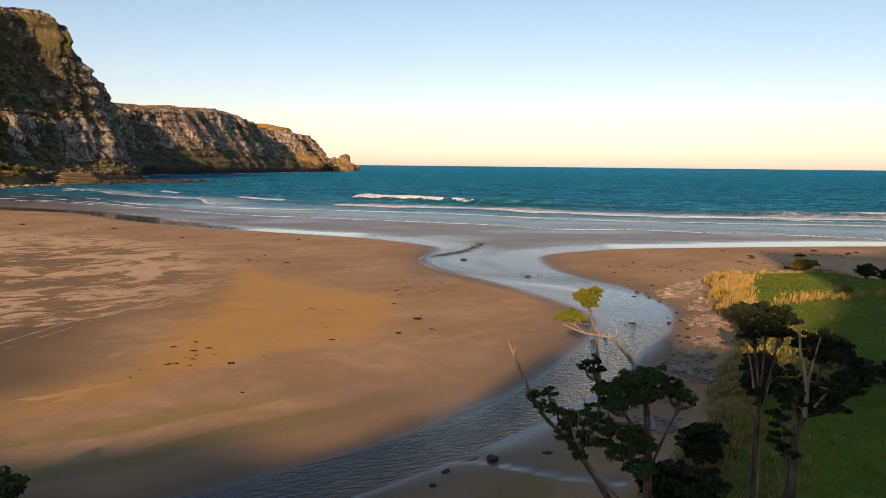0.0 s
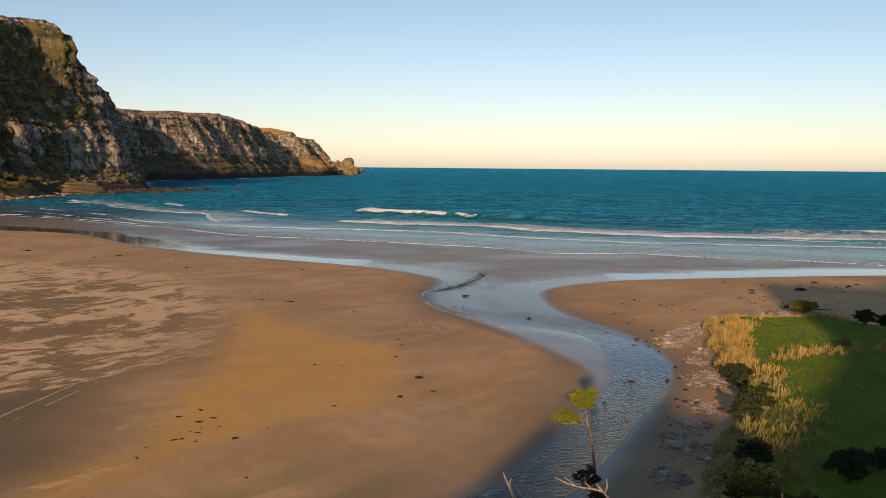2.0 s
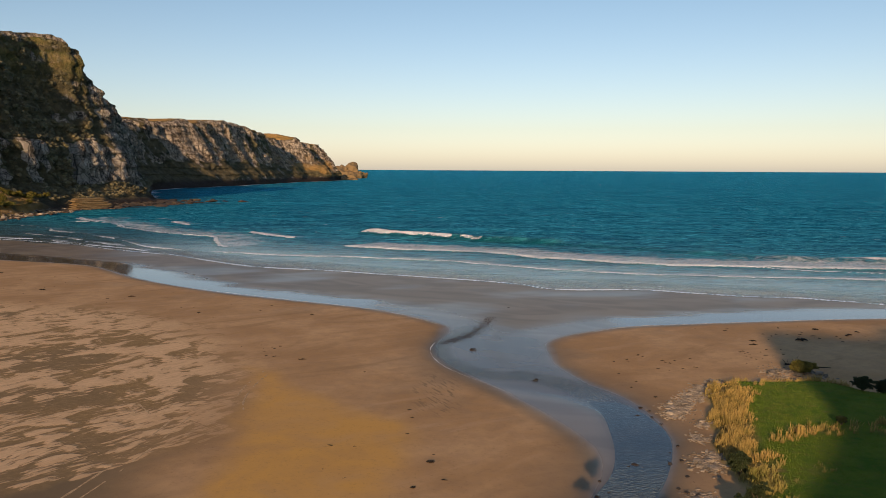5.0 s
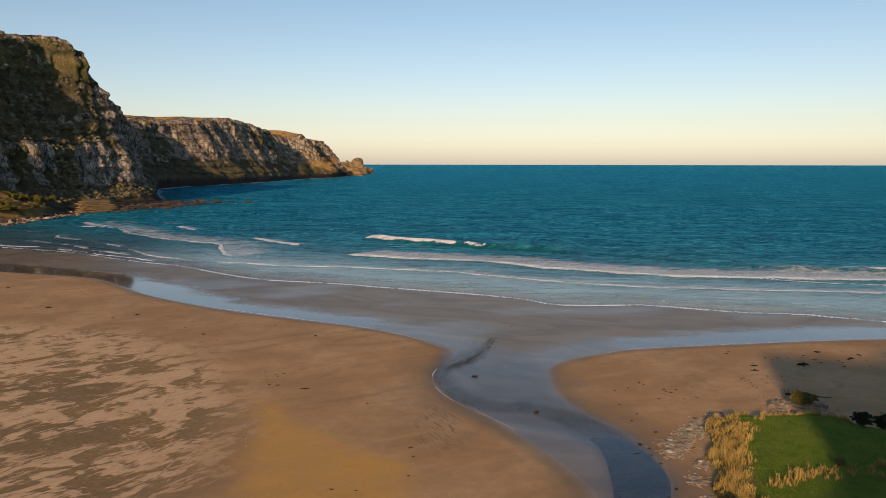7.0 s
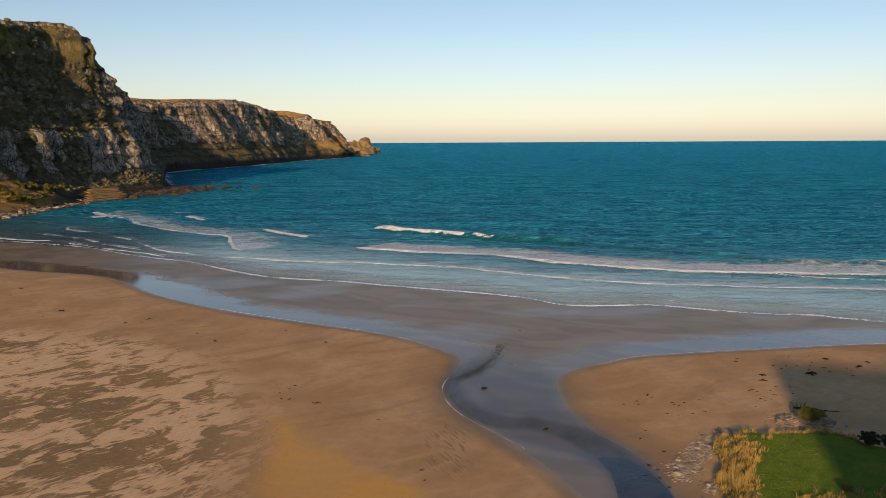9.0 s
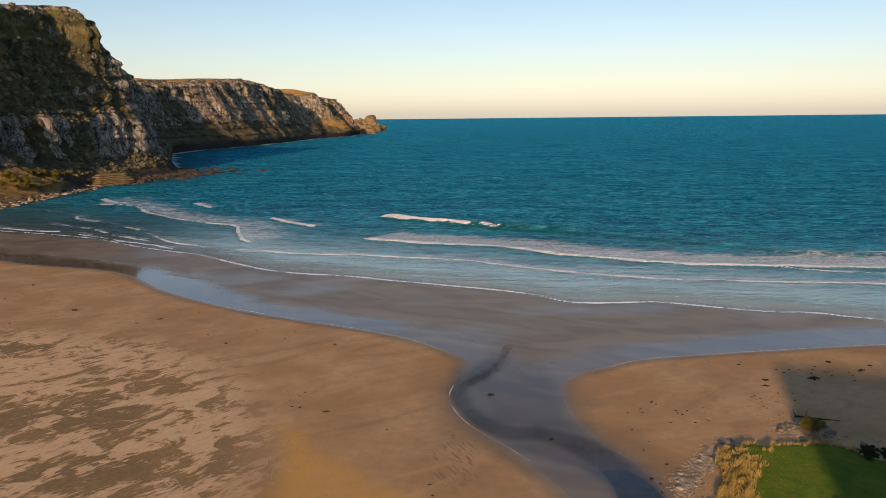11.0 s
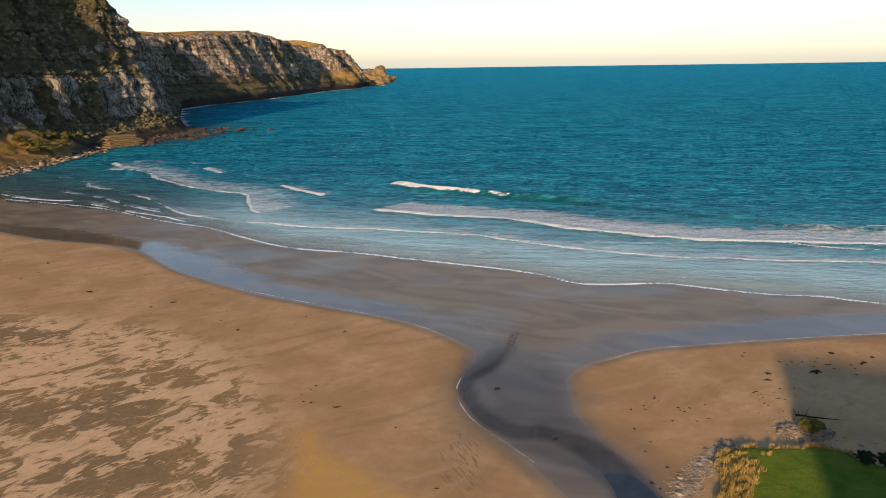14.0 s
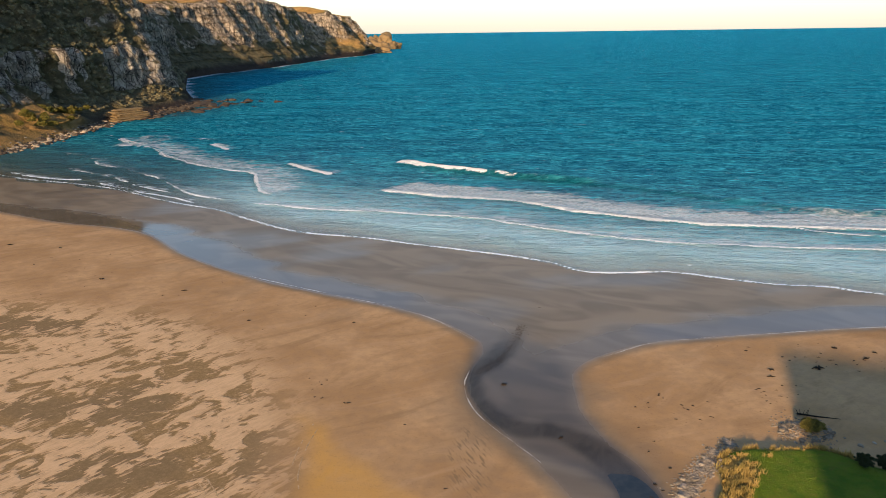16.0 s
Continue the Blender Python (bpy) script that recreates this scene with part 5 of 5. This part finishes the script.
def lay_stones():
    spots = [(28.5, 94, 1.7, 30), (31.8, 99, 1.4, 26), (34.8, 103.2, 1.3, 22), (37.5, 106.6, 1.0, 14), (26.3, 75, 1.4, 26), (28, 77.5, 0.9, 10), (21.2, 62, 1.1, 20), (18.8, 57, 1.3, 20), (28, 83, 1.0, 10), (16.2, 50.5, 1.0, 16), (13.4, 43.8, 0.9, 14),
             (30, 88, 0.8, 10), (23.5, 66.5, 1.2, 12), (30.1, 96.6, 1.2, 20), (33.2, 101.0, 1.1, 20), (27.2, 91.6, 1.1, 14), (19.8, 54, 0.9, 8)]
    for x, y, r, n in spots:
        for _ in range(n):
            a, b = rng.randn(2) * r * 0.62
            put_stone(STONES, x + a * 0.8, y + b, rng.uniform(0.22, 0.5) if rng.rand() < 0.75 else rng.uniform(0.5, 1.0), "stone", "pale flat slab of rock beside the grass bank", "slabs along the bank")
    # small rubble between the slabs
    bm = bmesh.new()
    bmesh.ops.create_icosphere(bm, subdivisions=1, radius=0.5)
    ball = np.array([v.co[:] for v in bm.verts])
    tri = np.array([[v.index for v in f.verts] for f in bm.faces])
    bm.free()
    vs, fs = [], []
    for x, y, r, n in spots + [(50.4, 110.3, 3.2, 40)]:
        for _ in range(n * 14):
            a, b = x + rng.randn() * r * 0.6, y + rng.randn() * r * 0.8
            size = rng.uniform(0.10, 0.42)
            c = np.array([a, b, ground_z(a, b) + size * 0.1])
            fs.append(tri + len(vs) * len(ball))
            vs.append(c + ball * size * rng.uniform(0.7, 1.3, (len(ball), 1)) * np.array([1.2, 1.0, 0.55]))
    me = np_mesh("rubble", np.vstack(vs), np.vstack(fs), smooth_faces=False)
    me.materials.append(RUBBLE)
    tagged(new("rubble", me), "small pale rubble strewn between the slabs", "rubble", kind="stuff")
    for k in range(64):
        a = rng.rand() * 6.283
        put_stone(HUMPS, 50.6 + 3.9 * math.cos(a) * rng.uniform(0.72, 1.12), 110.4 + 2.9 * math.sin(a) * rng.uniform(0.72, 1.12), rng.uniform(0.35, 1.25), "stone", "pale weathered rock round the shrubby hump", "rocks of the hump")
    for x, y in ((60, 107.5), (62, 108), (57.5, 106.5), (64.5, 107)):
        put_stone(STONES, x, y, rng.uniform(0.6, 1.2), "stone", "pale weathered rock on the sand", "rocks of the hump")
    put_stone(DARKS[2:3], 3.3, 38.6, 0.75, "boulder", "dark boulder lying in a rivulet", "boulders in the stream")
    for x, y, sz in ((6.2, 39.2, 0.5), (0.8, 36.8, 0.4), (0.2, 34.8, 0.4), (18.9, 75.4, 0.7), (18.2, 75.0, 0.5), (19.6, 74.8, 0.4), (22.8, 75.8, 0.6), (23.5, 72, 0.5), (24.2, 76.5, 0.5), (21.8, 69, 0.5), (22.3, 68, 0.6), (23.2, 67.4, 0.5), (21.2, 66.4, 0.4)):
        put_stone(DARKS, x, y, sz, "boulder", "dark stone at the water's edge", "boulders in the stream")


lay_stones()


# ---- driftwood and weed ----
def stick_mesh(k):
    specs = []
    for j in range(1 + k % 3):
        a = rng.uniform(-0.5, 0.5)
        specs.append((np.array([(-0.5 + 0.2 * j, a * 0.3, 0.03), (0, rng.uniform(-0.12, 0.12), 0.07 + 0.05 * j), (0.5 - 0.15 * j, -a * 0.4, 0.04)]), (0.05, 0.07, 0.03)))
    return tubes_mesh("driftwood", specs, 6)


def weed_mesh(k):
    specs = []
    for j in range(9):
        a, r = rng.rand() * 6.283, rng.uniform(0.2, 0.5)
        specs.append((np.array([(0.1 * rng.randn(), 0.1 * rng.randn(), 0.05), (r * 0.5 * math.cos(a), r * 0.3 * math.sin(a), 0.12), (r * math.cos(a), r * 0.6 * math.sin(a), 0.02)]), (0.04, 0.06, 0.02)))
    return tubes_mesh("weed", specs, 5)


def scatter_drift():
    sticks, weeds = [stick_mesh(k) for k in range(6)], [weed_mesh(k) for k in range(5)]
    for me in sticks + weeds:
        me.materials.append(DRIFT)

    def lay(kind, x, y, size, turn=None):
        me = (sticks if kind == "driftwood" else weeds)[rng.randint(5)]
        ob = new(kind, me)
        ob.matrix_basis = pose(x, y, ground_z(x, y) + 0.01, 0, 0, rng.uniform(-40, 40) if turn is None else turn) @ Matrix.Diagonal((size, size, size * 0.8, 1))
        tagged(ob, "dark waterlogged stick of driftwood on the sand" if kind == "driftwood" else "dark tangle of stranded seaweed on the sand", kind, "wrack on the beach")

    marks = [(-78, 175, 2), (-55, 155, 1.5), (-31, 155, 1.3), (-25, 117, 1.4), (-30, 118.5, 0.8), (2.5, 126, 2.0), (11, 167, 0.8), (51, 143, 1.2), (53, 134, 2.0), (52, 131, 1.8), (62, 135, 3.6), (69, 145, 2.2), (73, 140, 2.2), (33, 119, 0.9), (30, 123, 0.8),
             (35, 114, 0.8), (24, 95, 1.2), (27, 99, 1.0), (11.5, 107.5, 1.4), (-104, 183, 2.4), (-132, 212, 2.0), (-130, 195, 1.6), (-150, 215, 2.4), (-14, 110, 0.8), (-6, 92, 0.8), (-42, 165, 0.9), (-82, 171, 1.2), (51, 123, 0.9), (48, 121, 0.8), (-2.6, 74.5, 1.6),
             (-1, 70, 0.8), (-13, 49, 0.5), (-20, 56, 0.6), (-18, 59, 0.4), (-22, 54, 0.4), (-4, 68, 1.1), (23, 92, 1.0), (25, 81, 1.0), (25, 118, 0.8), (66, 139, 1.4), (76, 143, 1.6), (58, 138.5, 1.0)]
    for k, (x, y, sz) in enumerate(marks):
        lay("driftwood" if k % 3 == 0 else "seaweed", x, y, sz * 0.85)
    for cx, cy, sx, sy, n in ((-110, 190, 26, 10, 26), (-30, 122, 4, 6, 12), (66, 138, 9, 5, 26), (50, 123, 3, 2.5, 12), (-19, 57.5, 2.6, 3.0, 12), (33, 118, 5, 5, 14), (-60, 160, 18, 8, 16), (27, 92, 3, 8, 14), (-8, 75, 5, 8, 8), (20, 72, 3, 6, 8)):
        for _ in range(n):
            x, y = cx + rng.randn() * sx, cy + rng.randn() * sy
            lay("driftwood" if rng.rand() < 0.3 else "seaweed", x, y, rng.uniform(0.25, 0.8))
    # a branch with its twigs left by the hump
    z = ground_z(54.5, 115.5)
    log = new("fallen_branch")
    log.location = (54.5, 115.5, z)
    tagged(log, "long bare fallen branch lying on the sand", "branch")
    part("stem", tubes_mesh("stem", [(np.array([(-3.2, 0.6, 0.3), (0, 0, 0.15), (3.4, -0.6, 0.1)]), (0.16, 0.12, 0.04))], 7), DRIFT, log)
    for j in range(5):
        a = rng.uniform(-1, 1)
        part("twig", tubes_mesh("twig", [(np.array([(-3.0 + 0.4 * j, 0.5, 0.3), (-3.2 + 0.4 * j, 0.5 + a * 0.6, 0.7), (-3.4 + 0.5 * j, 0.5 + a, 1.0 + 0.2 * j % 2)]), (0.06, 0.04, 0.015))], 5), DRIFT, log)
    # line of weed across the mouth
    pts = rounded([(6.5, 155), (5, 148), (2.8, 140), (0.5, 135), (-2.5, 131)], 10)
    specs = []
    for p in pts:
        for _ in range(16):
            q = p + rng.randn(2) * np.array([0.6, 0.8])
            zz = ground_z(*q)
            a, r = rng.rand() * 6.283, rng.uniform(0.04, 0.13)
            specs.append((np.array([(q[0] - r * math.cos(a), q[1] - r * math.sin(a), zz + 0.01), (q[0], q[1], zz + 0.02), (q[0] + r * math.cos(a), q[1] + r * math.sin(a), zz + 0.01)]), (0.02, 0.035, 0.015)))
    me = tubes_mesh("weed_line", specs, 5)
    me.materials.append(DRIFT)
    tagged(new("weed_line", me), "line of dark weed across the stream mouth", "seaweed", kind="stuff")


scatter_drift()


# ---- thin foam left along the edge of the wet sand ----
def foam_edges():
    m = Mat("drying_foam", rough=0.8, spec=0.2)
    mat = m.done(m.mix(m.step(m.noise(3.0, 5), 0.4, 0.7), (0.55, 0.50, 0.45), (0.85, 0.83, 0.80)), 0.8)
    for pts in ([(-66, 188), (-38, 173), (-24, 166), (-13, 158), (-4, 147)], [(100, 158.6), (85, 157.6), (63, 153.6), (44, 149.6), (33, 146.6), (22, 139)], [(-4.2, 132), (-4.9, 126), (-3.6, 118.5), (-0.2, 111.4), (4.4, 105), (8.0, 100)]):
        c = rounded(pts, 30)
        c = c + 0.5 * (np.stack([fbm(c[:, 0] / 3, c[:, 1] / 3, 91), fbm(c[:, 0] / 3, c[:, 1] / 3, 92)], -1) - 0.5)
        t = np.gradient(c, axis=0)
        nn = np.stack([-t[:, 1], t[:, 0]], -1) / (np.linalg.norm(t, axis=1)[:, None] + 1e-9)
        hw = 0.11 * smooth(0.45, 0.65, fbm(c[:, 0] / 5, c[:, 1] / 5, 93)) * (0.5 + fbm(c[:, 0], c[:, 1], 94)) + 0.01
        v = []
        for i in range(len(c)):
            for a, dz in ((-1.0, 0.002), (0.0, 0.018), (1.0, 0.002)):
                p = c[i] + nn[i] * a * hw[i]
                v.append((p[0], p[1], ground_z(*p) + dz))
        me = np_mesh("foam_line", v, grid_faces(3, len(c)))
        me.materials.append(mat)
        tagged(new("foam_line", me), "thin broken line of drying foam on wet sand", "foam", kind="structure")


foam_edges()


# ---- tyre tracks ----
def tracks():
    m = Mat("loose_pale_sand", rough=0.95, spec=0.1)
    mat = m.done(m.mix(m.step(m.noise(2.0, 5), 0.35, 0.65), (0.36, 0.24, 0.13), (0.54, 0.37, 0.215)), 0.95, m.bump(m.noise(9.0, 4), 0.4, 0.03))
    for pts, gap in (([(-46, 42), (-38, 53), (-35.5, 64), (-34.2, 75), (-33.6, 88)], 1.7), ([(-26.9, 88.6), (-28.6, 94.2), (-29.2, 101.6), (-28.7, 109.4)], 1.2), ([(-38.5, 88), (-43.2, 94)], 1.3)):
        for sgn in (-1, 1):
            c = rounded(pts, 14)
            t = np.gradient(c, axis=0)
            nn = np.stack([-t[:, 1], t[:, 0]], -1) / np.linalg.norm(t, axis=1)[:, None]
            c = c + nn * sgn * gap / 2
            hw = 0.07 + 0.09 * rng.rand(len(c))
            show = smooth(0.42, 0.55, fbm(c[:, 0] / 2.5, c[:, 1] / 2.5, 101 + sgn))
            v = []
            for i in range(len(c)):
                for a, dz in ((-1.5, -0.01), (-0.6, 0.012), (0.6, 0.012), (1.5, -0.01)):
                    p = c[i] + nn[i] * a * hw[i]
                    v.append((p[0], p[1], ground_z(*p) + dz - 0.03 * (1 - show[i])))
            me = np_mesh("tyre_track", v, grid_faces(4, len(c)))
            me.materials.append(mat)
            tagged(new("tyre_track", me), "pale ridge of a tyre track in the sand", "track", kind="structure")


tracks()


# ---- foot of the cliffs ----
def cliff_foot():
    for k in range(60):
        y = rng.uniform(395, 690)
        x = float(coast_x(np.array(y))) + rng.uniform(-6, 9)
        size = rng.uniform(1.2, 4.0)
        if y < 545:
            put_stone(STONES, x, y, size, "boulder", "pale boulder on the rocky shore", "boulders under the cliff", z=0.2)
        else:
            put_stone(DARKS, x, y, size * 1.3, "boulder", "dark wet boulder on the rocky shore", "boulders under the cliff", z=-0.2)
    for k in range(80):
        y = rng.uniform(560, 700)
        put_stone(DARKS, float(coast_x(np.array(y))) + rng.uniform(2, 1) ** 2 * rng.uniform(1, 22) * (y - 530) / 150, y, rng.uniform(3, 11), "shore_rock", "low dark reef rock awash in the sea", "reef under the cliff", z=-0.9)
    bm = bmesh.new()
    bmesh.ops.create_icosphere(bm, subdivisions=1, radius=0.5)
    ball = np.array([v.co[:] for v in bm.verts])
    tri = np.array([[v.index for v in f.verts] for f in bm.faces])
    bm.free()
    vs, fs = [], []
    for k in range(1500):
        y = rng.uniform(390, 720)
        x = float(coast_x(np.array(y))) + rng.randn() * 4.0 + 1.5
        size = rng.uniform(0.6, 2.6)
        fs.append(tri + len(vs) * len(ball))
        vs.append(np.array([x, y, 0.1 + max(0.0, (float(coast_x(np.array(y))) - x) * 0.3)]) + ball * size * rng.uniform(0.6, 1.3, (len(ball), 1)) * np.array([1.2, 1.2, 0.7]))
    vv = np.vstack(vs)
    me = np_mesh("shore_rubble", vv, np.vstack(fs), {"pale": smooth(545, 500, vv[:, 1])}, smooth_faces=False)
    me.materials.append(SHOREROCK)
    tagged(new("shore_rubble", me), "mixed pale and dark rubble along the cliff foot", "rubble", kind="stuff")
    ledge = new("rock_ledge")
    ledge.location = (-272, 551, 0)
    ledge.rotation_euler = (0, 0, radians(62))
    tagged(ledge, "layered ochre rock ledge in the sun", "rock")
    for k in range(6):
        me = stone_mesh("layer", 40 + k, 0.10, 3, 0.14, 0.85)
        ob = part("layer", me, OCHREROCK, ledge)
        ob.matrix_basis = pose(rng.uniform(-1.5, 1.5), 0.6 * k, 0.6 + 1.35 * k, 2, 0, rng.uniform(-3, 3)) @ Matrix.Diagonal((38 - 2.5 * k, 16 - k, 16, 1))
    stack_mesh = stone_mesh("sea_stack", 61, 0.75, 5, 0.85, 0.2)
    for x, y, z, sx, sy, sz in ((-352, 2310, 4, 72, 90, 104), (-318, 2330, 0, 50, 70, 52), (-382, 2290, 0, 60, 70, 44), (-302, 1995, -1, 50, 60, 42)):
        ob = new("sea_stack", stack_mesh)
        ob.matrix_basis = pose(x, y, z, 0, 0, x * 7) @ Matrix.Diagonal((sx, sy, sz, 1))
        tagged(ob, "warm sunlit rock stack off the cape", "rock", "stacks off the cape")
    stack_mesh.materials.append(OCHREROCK)


cliff_foot()


def cliff_scrub():
    head = bpy.data.objects["headland"].data
    n = len(head.vertices)
    co, nr = np.empty(n * 3, np.float32), np.empty(n * 3, np.float32)
    head.vertices.foreach_get("co", co)
    head.vertices.foreach_get("normal", nr)
    co, nr = co.reshape(-1, 3), nr.reshape(-1, 3)
    rock, turf = np.empty(n, np.float32), np.empty(n, np.float32)
    head.attributes["rock"].data.foreach_get("value", rock)
    head.attributes["turf"].data.foreach_get("value", turf)
    ok = np.where((rock < 0.35) & (turf < 0.4) & (co[:, 1] > 380) & (co[:, 1] < 1000) & (co[:, 2] > 7) & (nr[:, 0] > 0))[0]
    pick = rng.choice(ok, min(2600, len(ok)), replace=False)
    bm = bmesh.new()
    bmesh.ops.create_icosphere(bm, subdivisions=2, radius=1.0)
    ball = np.array([v.co[:] for v in bm.verts])
    tri = np.array([[v.index for v in f.verts] for f in bm.faces])
    bm.free()
    vs, fs = [], []
    for k, i in enumerate(pick):
        r = rng.uniform(0.8, 2.4) * (1.0 if co[i, 1] < 700 else 1.3)
        vs.append(co[i] + ball * r * rng.uniform(0.6, 1.25, (len(ball), 1)) * np.array([1, 1, 0.75]))
        fs.append(tri + k * len(ball))
    me = np_mesh("cliff_scrub", np.vstack(vs), np.vstack(fs), smooth_faces=False)
    me.materials.append(SCRUB)
    tagged(new("cliff_scrub", me), "dark wind-clipped scrub covering the cliff slopes", "scrub", kind="stuff")
    for k in range(22):
        y = rng.uniform(440, 535)
        x = float(coast_x(np.array(y))) - rng.uniform(6, 30)
        shrub(x, y, rng.uniform(4, 8), rng.uniform(3, 5.5), "sunlit olive bush at the foot of the cliff", LEAF_OLIVE_LIT, 0.7, 3 + (float(coast_x(np.array(y))) - x) * 0.35, 0.35)


cliff_scrub()
